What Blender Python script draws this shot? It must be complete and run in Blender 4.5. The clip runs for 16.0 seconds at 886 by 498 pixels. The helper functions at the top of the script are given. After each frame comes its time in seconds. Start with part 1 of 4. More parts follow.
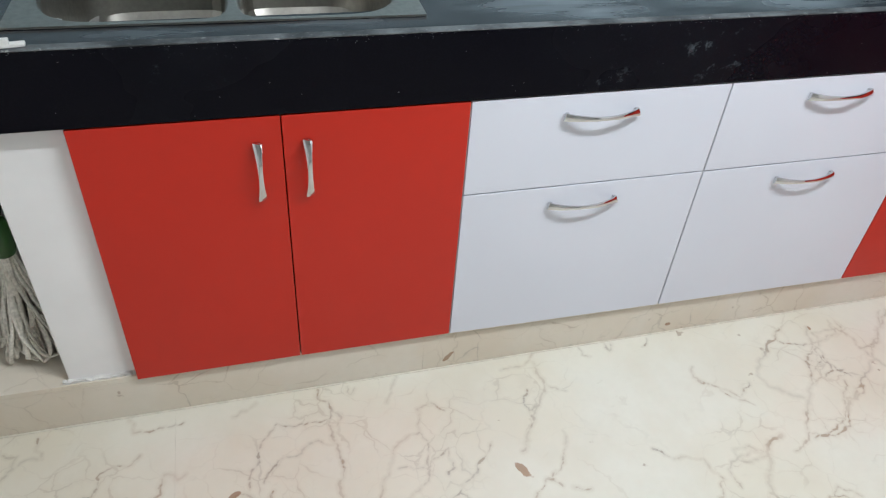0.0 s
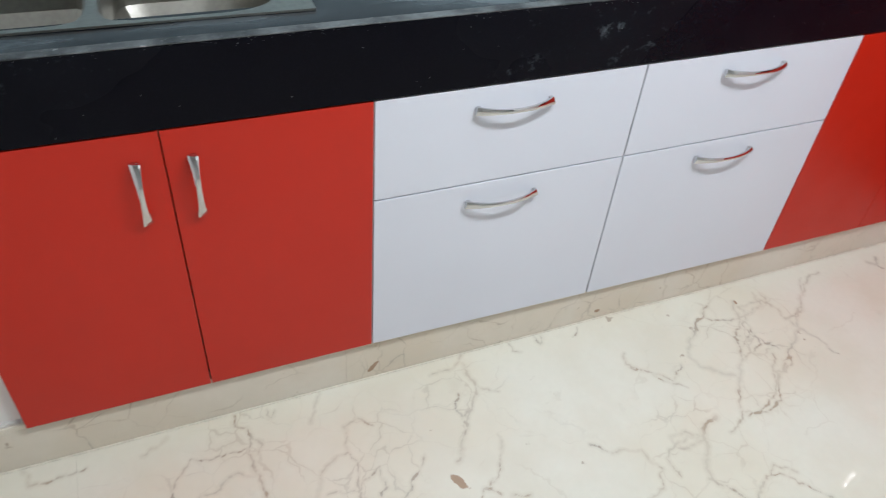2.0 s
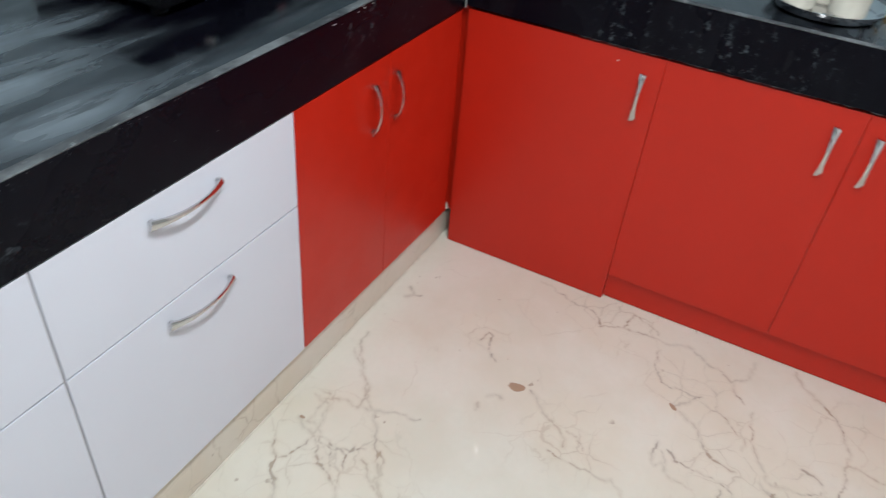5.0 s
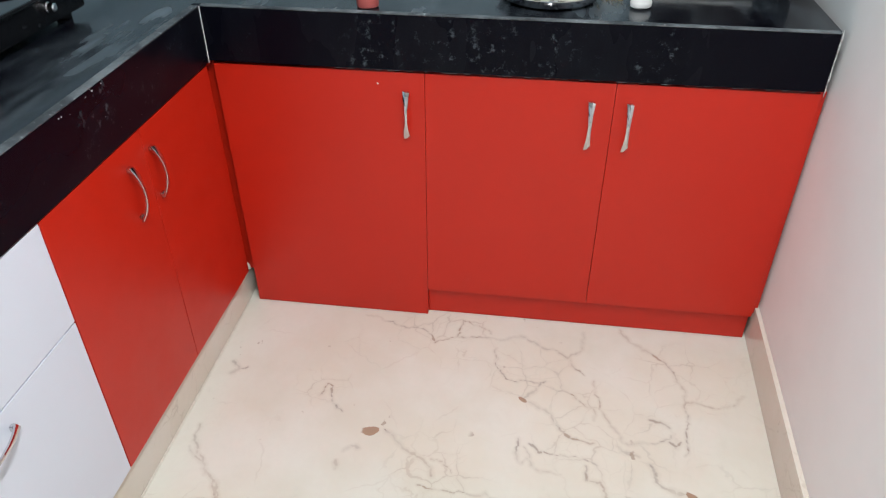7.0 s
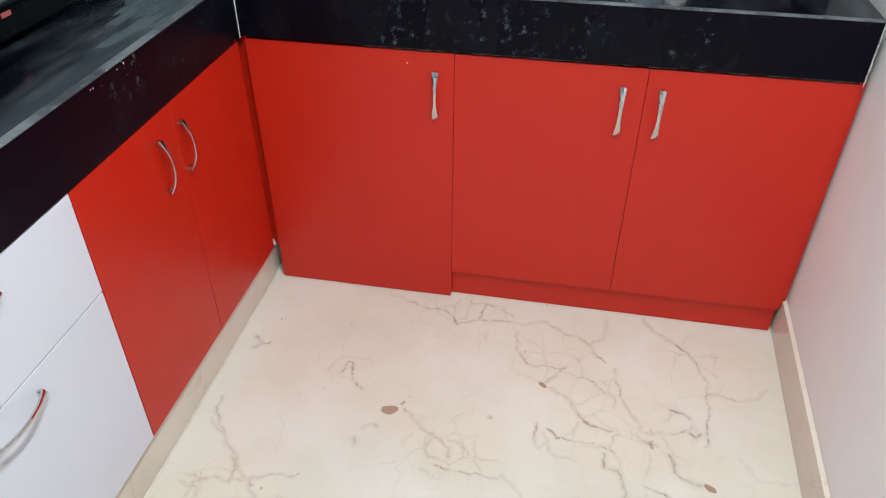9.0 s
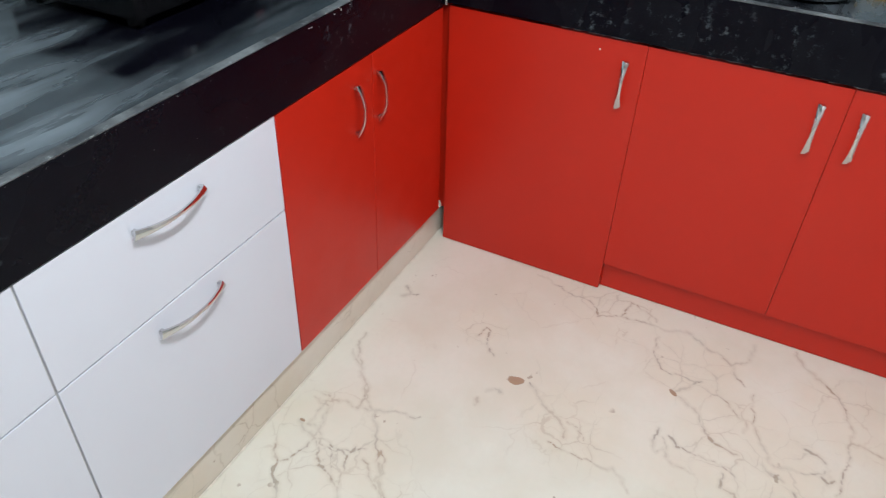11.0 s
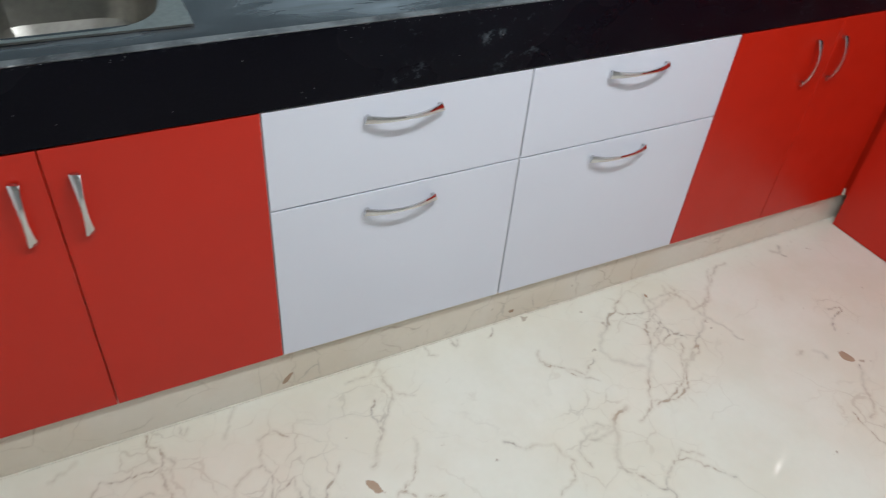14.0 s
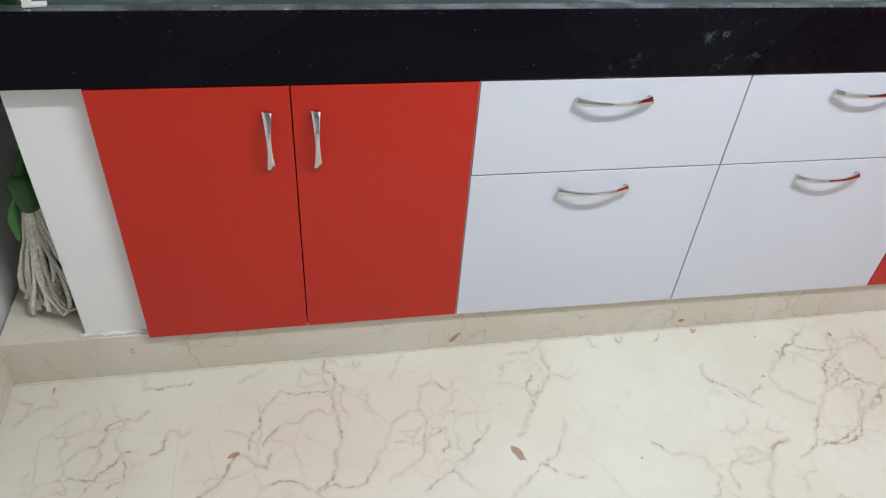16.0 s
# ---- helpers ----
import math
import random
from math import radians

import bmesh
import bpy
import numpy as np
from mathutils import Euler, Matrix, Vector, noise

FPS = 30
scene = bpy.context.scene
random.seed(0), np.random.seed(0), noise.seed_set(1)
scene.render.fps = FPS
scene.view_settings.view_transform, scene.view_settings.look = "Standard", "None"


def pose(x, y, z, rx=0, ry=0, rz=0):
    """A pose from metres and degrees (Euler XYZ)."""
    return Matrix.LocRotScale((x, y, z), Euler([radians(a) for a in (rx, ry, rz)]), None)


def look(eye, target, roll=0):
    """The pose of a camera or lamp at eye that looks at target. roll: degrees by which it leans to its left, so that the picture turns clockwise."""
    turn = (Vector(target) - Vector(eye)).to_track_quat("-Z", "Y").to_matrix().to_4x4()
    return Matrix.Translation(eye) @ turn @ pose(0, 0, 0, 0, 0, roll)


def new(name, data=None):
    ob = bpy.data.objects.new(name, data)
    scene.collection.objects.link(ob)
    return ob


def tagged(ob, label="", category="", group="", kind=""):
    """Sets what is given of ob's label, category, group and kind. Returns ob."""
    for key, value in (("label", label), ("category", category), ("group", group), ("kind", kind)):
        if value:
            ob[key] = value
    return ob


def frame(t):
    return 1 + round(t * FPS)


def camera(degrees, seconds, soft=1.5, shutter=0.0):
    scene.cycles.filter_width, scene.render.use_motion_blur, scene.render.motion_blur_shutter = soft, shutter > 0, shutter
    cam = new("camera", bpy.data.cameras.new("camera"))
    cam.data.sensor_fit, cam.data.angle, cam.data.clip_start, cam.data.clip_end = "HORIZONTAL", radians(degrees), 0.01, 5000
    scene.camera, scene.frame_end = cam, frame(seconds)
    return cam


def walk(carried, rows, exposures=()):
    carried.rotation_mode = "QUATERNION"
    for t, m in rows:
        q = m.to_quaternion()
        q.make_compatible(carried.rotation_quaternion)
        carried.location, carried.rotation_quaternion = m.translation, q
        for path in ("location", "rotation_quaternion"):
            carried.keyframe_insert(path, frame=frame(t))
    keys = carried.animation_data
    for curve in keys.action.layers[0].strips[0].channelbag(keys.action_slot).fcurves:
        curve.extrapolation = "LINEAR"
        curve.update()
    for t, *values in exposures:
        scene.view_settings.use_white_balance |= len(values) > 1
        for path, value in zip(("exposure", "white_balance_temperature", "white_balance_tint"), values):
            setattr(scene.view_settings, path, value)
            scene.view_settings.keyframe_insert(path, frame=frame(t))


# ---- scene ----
cam = camera(62.2, 16.0, soft=1.15, shutter=0.3)
PATH = [
    (0, (-0.012, 0.004, 1.33), (0.464, 1.478, 0.066), 4.7),
    (0.5, (-0.021, 0.017, 1.328), (0.411, 1.499, 0.056), 4.5),
    (1, (-0.021, 0.028, 1.328), (0.416, 1.508, 0.056), 5.0),
    (1.5, (-0.001, 0.049, 1.321), (0.505, 1.495, 0.035), 5.6),
    (2, (0.048, 0.106, 1.318), (0.695, 1.474, 0.011), 5.3),
    (2.5, (0.056, 0.191, 1.306), (0.882, 1.449, -0.011), 4.8),
    (3, (0.095, 0.249, 1.294), (1.022, 1.421, -0.035), 6.5),
    (3.5, (0.212, 0.265, 1.314), (1.209, 1.398, 0.001), 7.3),
    (4, (0.332, 0.249, 1.314), (1.442, 1.302, 0.026), 8.6),
    (4.5, (0.418, 0.295, 1.305), (1.655, 1.194, 0.015), 8.4),
    (5, (0.498, 0.353, 1.34), (1.94, 1.015, 0.123), 5.8),
    (7.5, (0.575, 0.335, 1.349), (2.191, 0.549, 0.191), 0.0),
    (8, (0.578, 0.321, 1.349), (2.176, 0.57, 0.172), -0.8),
    (8.2, (0.578, 0.329, 1.343), (2.167, 0.581, 0.155), -0.4),
    (10.5, (0.534, 0.347, 1.351), (2.044, 0.865, 0.147), 2.0),
    (11, (0.508, 0.313, 1.337), (1.941, 0.998, 0.121), 2.4),
    (11.5, (0.485, 0.284, 1.343), (1.844, 1.097, 0.122), 2.7),
    (12, (0.451, 0.234, 1.334), (1.699, 1.17, 0.082), 3.3),
    (12.5, (0.381, 0.195, 1.319), (1.499, 1.251, 0.041), 3.3),
    (13, (0.25, 0.17, 1.316), (1.268, 1.282, 0.002), 2.8),
    (13.5, (0.166, 0.125, 1.333), (1.109, 1.315, 0.031), 4.1),
    (14, (0.13, 0.041, 1.331), (0.897, 1.379, 0.057), 5.4),
    (14.5, (0.097, -0.033, 1.32), (0.657, 1.414, 0.058), 4.1),
    (15, (0.062, -0.044, 1.332), (0.47, 1.451, 0.068), 4.6),
    (15.5, (0.054, -0.048, 1.326), (0.398, 1.447, 0.043), 5.0),
    (16, (0.066, -0.043, 1.32), (0.412, 1.45, 0.035), 4.9),
]
EXPOSURE = [(0, 0.02), (1.5, 0.03), (2.5, -0.12), (3.5, -0.22), (4.5, -0.20), (5, -0.05), (7.3, 0.19), (8.2, 0.19), (10.4, 0.1), (11.5, -0.01), (12.3, -0.17), (13, -0.22), (14.5, -0.18), (15.2, -0.02), (16, 0.0)]
walk(cam, [(t, look(eye, target, roll)) for t, eye, target, roll in PATH], EXPOSURE)

# ---- world and light ----
world = bpy.data.worlds.new("world")
scene.world = world
world.use_nodes = True
sky = world.node_tree.nodes.new("ShaderNodeTexSky")
sky.sky_type, sky.sun_disc, sky.sun_elevation, sky.sun_rotation = "NISHITA", False, radians(40), radians(200)
world.node_tree.links.new(sky.outputs[0], world.node_tree.nodes["Background"].inputs[0])
world.node_tree.nodes["Background"].inputs[1].default_value = 0.08

# main measures of the kitchen, metres
FRONT = 1.10        # door faces of the long run (y)
SIDE = 2.118        # door faces of the short run (x)
FLOOR = 0.015       # finished floor level
PLINTH = 0.137      # top of the marble plinth
APRON0, APRON1 = 0.722, 0.852
LEFT, BACK, RIGHT, SOUTH, HIGH = -0.60, 1.70, 2.70, -2.3, 2.30
TUBE = (0.88, 0.26, 2.21)

lamp_data = bpy.data.lights.new("tube_glow", "AREA")
lamp_data.shape, lamp_data.size, lamp_data.size_y = "RECTANGLE", 1.15, 0.05
lamp_data.energy, lamp_data.color = 36.0, (0.93, 0.97, 1.0)
lamp = new("tube_glow", lamp_data)
lamp.matrix_world = pose(TUBE[0], TUBE[1], TUBE[2] - 0.025)


# ---- materials ----
class Mat:
    """A node material under construction."""

    def __init__(self, name):
        self.m = bpy.data.materials.new(name)
        self.m.use_nodes = True
        self.t = self.m.node_tree
        self.b = self.t.nodes["Principled BSDF"]
        self.pos = self.t.nodes.new("ShaderNodeNewGeometry").outputs["Position"]

    def put(self, socket, value):
        if isinstance(value, bpy.types.NodeSocket):
            self.t.links.new(value, socket)
        else:
            socket.default_value = value

    def set(self, **kw):
        for k, v in kw.items():
            self.put(self.b.inputs[k.replace("_", " ")], v)
        return self

    def noise(self, scale, detail=4.0, rough=0.55, vec=None, distort=0.0):
        n = self.t.nodes.new("ShaderNodeTexNoise")
        self.put(n.inputs["Vector"], vec or self.pos)
        n.inputs["Scale"].default_value, n.inputs["Detail"].default_value = scale, detail
        n.inputs["Roughness"].default_value, n.inputs["Distortion"].default_value = rough, distort
        return n.outputs["Fac"], n.outputs["Color"]

    def voronoi(self, scale, feature="DISTANCE_TO_EDGE", vec=None):
        n = self.t.nodes.new("ShaderNodeTexVoronoi")
        n.feature = feature
        self.put(n.inputs["Vector"], vec or self.pos)
        n.inputs["Scale"].default_value = scale
        return n.outputs["Distance"]

    def remap(self, value, a, b, c=0.0, d=1.0):
        n = self.t.nodes.new("ShaderNodeMapRange")
        n.interpolation_type = "SMOOTHSTEP"
        self.put(n.inputs["Value"], value)
        for k, v in (("From Min", a), ("From Max", b), ("To Min", c), ("To Max", d)):
            n.inputs[k].default_value = v
        return n.outputs["Result"]

    def math(self, op, a, b=0.0):
        n = self.t.nodes.new("ShaderNodeMath")
        n.operation = op
        self.put(n.inputs[0], a), self.put(n.inputs[1], b)
        return n.outputs[0]

    def vec(self, op, a, b):
        n = self.t.nodes.new("ShaderNodeVectorMath")
        n.operation = op
        self.put(n.inputs[0], a), self.put(n.inputs[1], b)
        return n.outputs["Value"] if op in ("DISTANCE", "LENGTH", "DOT_PRODUCT") else n.outputs["Vector"]

    def join(self, x, y, z):
        n = self.t.nodes.new("ShaderNodeCombineXYZ")
        for socket, value in zip(n.inputs, (x, y, z)):
            self.put(socket, value)
        return n.outputs[0]

    def mix(self, fac, a, b):
        n = self.t.nodes.new("ShaderNodeMix")
        n.data_type = "RGBA"
        self.put(n.inputs[0], fac)
        for s, v in ((n.inputs[6], a), (n.inputs[7], b)):
            self.put(s, v if isinstance(v, bpy.types.NodeSocket) else (*v, 1.0))
        return n.outputs[2]

    def bump(self, height, strength, distance=0.002):
        n = self.t.nodes.new("ShaderNodeBump")
        n.inputs["Strength"].default_value, n.inputs["Distance"].default_value = strength, distance
        self.put(n.inputs["Height"], height)
        self.put(self.b.inputs["Normal"], n.outputs["Normal"])
        return self


def laminate(name, colour, deep, rough, gloss=0.5):
    k = Mat(name)
    fine, _ = k.noise(420, 2)
    wide, _ = k.noise(2.3, 3)
    smudge, _ = k.noise(9, 5, 0.65)
    k.set(Base_Color=k.mix(k.remap(wide, 0.3, 0.7), colour, deep),
          Roughness=k.math("ADD", k.remap(smudge, 0.35, 0.7, rough - 0.03, rough + 0.06), 0.0))
    k.b.inputs["Specular IOR Level"].default_value = gloss
    return k.bump(fine, 0.10, 0.0006).m


def plain(name, colour, rough=0.4, metal=0.0, vary=0.12, scale=30.0, bump=0.05):
    k = Mat(name)
    n, _ = k.noise(scale, 4)
    k.set(Base_Color=k.mix(k.remap(n, 0.3, 0.7), colour, [c * (1 - vary) for c in colour]),
          Roughness=k.remap(n, 0.2, 0.8, rough * 0.85, min(1.0, rough * 1.15)), Metallic=metal)
    return k.bump(n, bump, 0.001).m


RED = laminate("red_laminate", (0.530, 0.0150, 0.0036), (0.505, 0.0140, 0.0032), 0.40, 0.46)
WHITE = laminate("white_laminate", (0.685, 0.718, 0.805), (0.665, 0.698, 0.785), 0.36)
EDGE = plain("grey_edge_band", (0.46, 0.46, 0.47), 0.5)
DUST = plain("cement_dust", (0.22, 0.235, 0.245), 0.9, 0.0, 0.3, 200, 0.4)
CARCASS = plain("carcass_board", (0.30, 0.29, 0.28), 0.6)
CHROME = plain("chrome", (0.66, 0.66, 0.67), 0.07, 1.0, 0.05, 60, 0.02)
STEEL = plain("brushed_steel", (0.40, 0.392, 0.362), 0.38, 1.0, 0.12, 90, 0.02)
MINT = plain("pale_mint_paint", (0.44, 0.58, 0.65), 0.75, 0.0, 0.05, 3.5, 0.08)
PAINT = plain("wall_paint", (0.86, 0.86, 0.85), 0.75, 0.0, 0.05, 3.5, 0.08)
COOL = plain("cool_white_plaster", (0.84, 0.845, 0.85), 0.8, 0.0, 0.06, 6, 0.12)
CEIL = plain("ceiling_paint", (0.8, 0.8, 0.79), 0.8, 0.0, 0.04, 4, 0.05)
PLASTER = plain("rough_plaster", (0.72, 0.72, 0.70), 0.9, 0.0, 0.15, 55, 0.5)
GROUT = plain("grout", (0.62, 0.58, 0.52), 0.9, 0.0, 0.2, 80, 0.4)
BLACK_PLASTIC = plain("black_plastic", (0.004, 0.004, 0.005), 0.25)
BLACK_PLASTIC.node_tree.nodes["Principled BSDF"].inputs["Specular IOR Level"].default_value = 0.15
CREAM_GROUT = plain("cream_grout", (0.72, 0.68, 0.59), 0.8, 0.0, 0.15, 60, 0.2)
BLACK_GLASS = plain("black_glass", (0.006, 0.006, 0.008), 0.06, 0.0, 0.1, 5, 0.0)
WHITE_PLASTIC = plain("white_plastic", (0.78, 0.78, 0.76), 0.35)
CREAM_CERAMIC = plain("cream_ceramic", (0.66, 0.64, 0.56), 0.25)
GREEN = plain("green_plastic", (0.03, 0.30, 0.03), 0.35)
# mop head and pole green, its colour lowered to carry the niche's shade
SHADED_GREEN = plain("shaded_green_plastic", (0.018, 0.085, 0.012), 0.4)
YELLOW = plain("yellow_plastic", (0.75, 0.45, 0.02), 0.4)
PINK = plain("pink_plastic", (0.45, 0.10, 0.09), 0.35)
YARN = plain("mop_yarn", (0.80, 0.77, 0.69), 0.95, 0.0, 0.30, 150, 0.5)
GREEN_WING = plain("light_green_plastic", (0.06, 0.24, 0.05), 0.4)
k = Mat("patterned_cloth")
n1, _ = k.noise(55, 3, 0.6, distort=1.5)
n2, _ = k.noise(400, 2)
k.set(Base_Color=k.mix(k.remap(n1, 0.46, 0.56), (0.62, 0.60, 0.62), (0.09, 0.045, 0.11)), Roughness=0.95)
CLOTH = k.bump(n2, 0.4, 0.001).m


def marble(name, base, blobs=(), spots=(), veins=1.0, traced=False):
    """Cream marble: crackle veins that gather in patches, pale clouds and brown inclusions."""
    k = Mat(name)
    warped = k.pos
    for scale, detail, size in ((2.6, 2, 0.15), (9.0, 2, 0.045), (19.0, 2, 0.030), (45.0, 4, 0.016)):
        _, w = k.noise(scale, detail)
        warped = k.vec("ADD", warped, k.vec("MULTIPLY", k.vec("SUBTRACT", w, (0.5, 0.5, 0.5)), (size, size, size)))
    big = k.voronoi(3.6, vec=warped)
    small = k.voronoi(12.0, vec=warped)
    tiny = k.voronoi(27.0, vec=warped)
    patch, _ = k.noise(2.1, 2)
    gate, _ = k.noise(7.5, 3)
    hold, _ = k.noise(26, 3)
    where = k.remap(patch, 0.52, 0.68, 0.0, 0.65)
    for x, y, r in blobs:
        d = k.vec("DISTANCE", k.vec("MULTIPLY", k.pos, (1, 1, 0)), (x, y, 0.0))
        where = k.math("MAXIMUM", where, k.remap(k.math("ADD", d, k.math("MULTIPLY", gate, 0.12)), r * 0.7 + 0.06, r * 1.25 + 0.06, 1.0, 0.0))
    v1 = k.math("MULTIPLY", k.remap(big, 0.0, 0.010, 1.0, 0.0), k.remap(gate, 0.46, 0.62, 0.0, 0.7))
    wide = k.math("ADD", small, k.math("MULTIPLY", k.math("SUBTRACT", hold, 0.47), 0.075))
    v2 = k.math("MULTIPLY", k.remap(wide, 0.004, 0.030, 1.0, 0.0), k.math("MULTIPLY", where, k.remap(gate, 0.36, 0.60, 0.22, 1.25)))
    v3 = k.math("MULTIPLY", k.math("MULTIPLY", k.remap(tiny, 0.0, 0.045, 1.0, 0.0), k.math("MULTIPLY", where, k.remap(gate, 0.52, 0.66))), 0.55)
    # main veins: the slab carries how near each place lies to one
    if traced:
        n = k.t.nodes.new("ShaderNodeAttribute")
        n.attribute_name = "vein"
        near = n.outputs["Fac"]
        rag, _ = k.noise(140, 4, 0.65)
        frayed = k.math("ADD", near, k.math("ADD", k.math("MULTIPLY", k.math("SUBTRACT", hold, 0.5), 0.40), k.math("MULTIPLY", k.math("SUBTRACT", rag, 0.5), 0.45)))
        clotted = k.math("ADD", near, k.math("ADD", k.math("MULTIPLY", k.math("SUBTRACT", hold, 0.5), 1.2), k.math("MULTIPLY", k.math("SUBTRACT", rag, 0.5), 0.5)))
        inside = k.remap(near, 0.12, 0.40)
        line = k.math("MULTIPLY", k.remap(frayed, 0.58, 0.90, 0.0, 0.80), k.remap(gate, 0.36, 0.60, 0.45, 1.0))
        clot = k.math("MULTIPLY", k.math("MULTIPLY", k.remap(clotted, 0.74, 0.98, 0.0, 1.25), inside), k.remap(gate, 0.44, 0.56, 0.25, 1.0))
        haze = k.math("MULTIPLY", k.remap(frayed, 0.05, 0.75, 0.0, 0.20), k.remap(near, 0.0, 0.30))
        core = k.math("MAXIMUM", line, clot)
        v1, v2, v3 = k.math("MULTIPLY", v1, 0.25), k.math("MULTIPLY", v2, 0.34), k.math("MULTIPLY", v3, 0.25)
        v2 = k.math("MAXIMUM", v2, k.math("MAXIMUM", core, haze))
    halo = k.math("MULTIPLY", k.math("MULTIPLY", k.remap(small, 0.0, 0.13, 1.0, 0.0), where), k.remap(gate, 0.42, 0.62, 0.0, 0.12 if traced else 0.20))
    v1 = k.math("MAXIMUM", v1, halo)
    vein = k.math("MINIMUM", k.math("MULTIPLY", k.math("MAXIMUM", v1, k.math("MAXIMUM", v2, v3)), (0.72 if traced else 0.52) * veins), 0.80 if traced else 0.60)
    cloud, _ = k.noise(3.4, 5, 0.6)
    fine, _ = k.noise(60, 4, 0.6)
    tint, _ = k.noise(5.0, 3)
    pale = k.mix(k.remap(cloud, 0.32, 0.68), base, [min(1, c * f) for c, f in zip(base, (0.93, 0.90, 0.86))])
    pale = k.mix(k.math("MULTIPLY", where, 0.30), pale, [c * f for c, f in zip(base, (0.95, 0.885, 0.79))])
    pale = k.mix(k.remap(fine, 0.35, 0.75, 0.0, 0.16), pale, [c * 0.88 for c in base])
    brown = k.mix(k.remap(tint, 0.4, 0.62), (0.37, 0.285, 0.205), (0.35, 0.32, 0.27))
    colour = k.mix(vein, pale, brown)
    fleck = k.math("MULTIPLY", k.remap(hold, 0.68, 0.73), k.remap(tint, 0.52, 0.6, 0.0, 0.55))
    colour = k.mix(fleck, colour, (0.26, 0.18, 0.12))
    for x, y, z, r, a in spots:
        d = k.vec("SUBTRACT", k.pos, (x, y, z))
        along = k.vec("DOT_PRODUCT", d, (math.cos(a), math.sin(a), 0.7))
        across = k.math("MULTIPLY", k.vec("DOT_PRODUCT", d, (-math.sin(a), math.cos(a), 0.7)), 2.0)
        d = k.math("SQRT", k.math("ADD", k.math("MULTIPLY", along, along), k.math("MULTIPLY", across, across)))
        d = k.math("ADD", d, k.math("MULTIPLY", k.math("SUBTRACT", hold, 0.5), r * 2.2))
        colour = k.mix(k.remap(d, r * 0.85, r * 1.05, 0.85, 0.0), colour, (0.34, 0.21, 0.13))
    k.set(Base_Color=colour, Roughness=k.remap(cloud, 0.3, 0.7, 0.03, 0.05))
    k.b.inputs["Specular IOR Level"].default_value = 0.4
    return k.bump(fine, 0.02, 0.0004).m


# veins of the floor slabs: weight, then points along each
SINK_VEINS = (
    (1, (-0.457, 0.886), (-0.435, 0.909), (-0.412, 0.926), (-0.386, 0.929), (-0.378, 0.949), (-0.380, 0.970), (-0.351, 0.988), (-0.323, 0.984), (-0.301, 1.006)),
    (1, (-0.395, 0.830), (-0.383, 0.848), (-0.365, 0.867), (-0.347, 0.884), (-0.339, 0.903), (-0.323, 0.908)),
    (1, (-0.338, 0.896), (-0.328, 0.862), (-0.327, 0.843), (-0.354, 0.828)),
    (1, (-0.451, 0.860), (-0.398, 0.849), (-0.379, 0.848)),
    (1, (-0.386, 0.929), (-0.377, 0.908), (-0.389, 0.883)),
    (2, (-0.281, 0.895), (-0.258, 0.906), (-0.258, 0.927), (-0.252, 0.950), (-0.234, 0.945), (-0.227, 0.932), (-0.211, 0.942)),
    (1, (-0.327, 1.103), (-0.316, 1.066), (-0.264, 1.069), (-0.216, 1.073)),
    (1, (-0.572, 1.067), (-0.536, 1.055), (-0.540, 1.026), (-0.561, 1.000)))
SINK_BRANCHES = ((1, (-0.531, 1.032), (-0.506, 1.044), (-0.488, 1.038), (-0.503, 1.092)),)
DOOR_VEINS = (
    (2, (-0.183, 0.785), (-0.158, 0.802), (-0.138, 0.825), (-0.128, 0.849), (-0.118, 0.870), (-0.107, 0.873), (-0.073, 0.842), (-0.053, 0.833), (-0.045, 0.865)),
    (1, (-0.090, 0.878), (-0.080, 0.925), (-0.069, 0.967), (-0.051, 0.995), (-0.025, 1.028), (0.028, 1.017)),
    (1, (-0.062, 0.888), (-0.045, 0.914), (-0.022, 0.937), (0.020, 0.942), (0.038, 0.962), (0.062, 0.963), (0.086, 0.948)),
    (2, (0.069, 1.112), (0.070, 1.077), (0.093, 1.066), (0.093, 1.033), (0.083, 1.002), (0.087, 0.963), (0.096, 0.925), (0.096, 0.875), (0.085, 0.842), (0.061, 0.779), (0.042, 0.767)),
    (1, (0.034, 1.013), (0.065, 1.013), (0.086, 1.018)),
    (1, (0.094, 1.049), (0.115, 1.015), (0.101, 0.996)))
DOOR_BRANCHES = (
    (1, (-0.066, 0.784), (-0.045, 0.796), (-0.017, 0.800), (0.021, 0.782), (0.042, 0.767), (0.058, 0.752)),
    (1, (0.218, 1.035), (0.235, 1.070), (0.257, 1.113)))
DRAWER_VEINS = (
    (1, (0.042, 0.767), (0.086, 0.776), (0.136, 0.772), (0.156, 0.799), (0.168, 0.831), (0.193, 0.876), (0.216, 0.917), (0.244, 0.936), (0.272, 0.941), (0.281, 0.978), (0.281, 1.003), (0.313, 1.015), (0.340, 0.987)),
    (1, (0.272, 0.941), (0.284, 0.916), (0.280, 0.887), (0.269, 0.860), (0.267, 0.832), (0.231, 0.802), (0.187, 0.773)),
    (1, (0.210, 0.863), (0.267, 0.848), (0.295, 0.871), (0.323, 0.889), (0.322, 0.839), (0.306, 0.827)),
    (1, (0.257, 0.741), (0.283, 0.763), (0.315, 0.778), (0.337, 0.802), (0.382, 0.845), (0.418, 0.885)),
    (1, (0.321, 0.778), (0.344, 0.748), (0.361, 0.727)),
    (1, (0.140, 1.098), (0.144, 1.074), (0.155, 1.093)),
    (1, (-0.113, 1.066), (-0.095, 1.077), (-0.064, 1.093)))
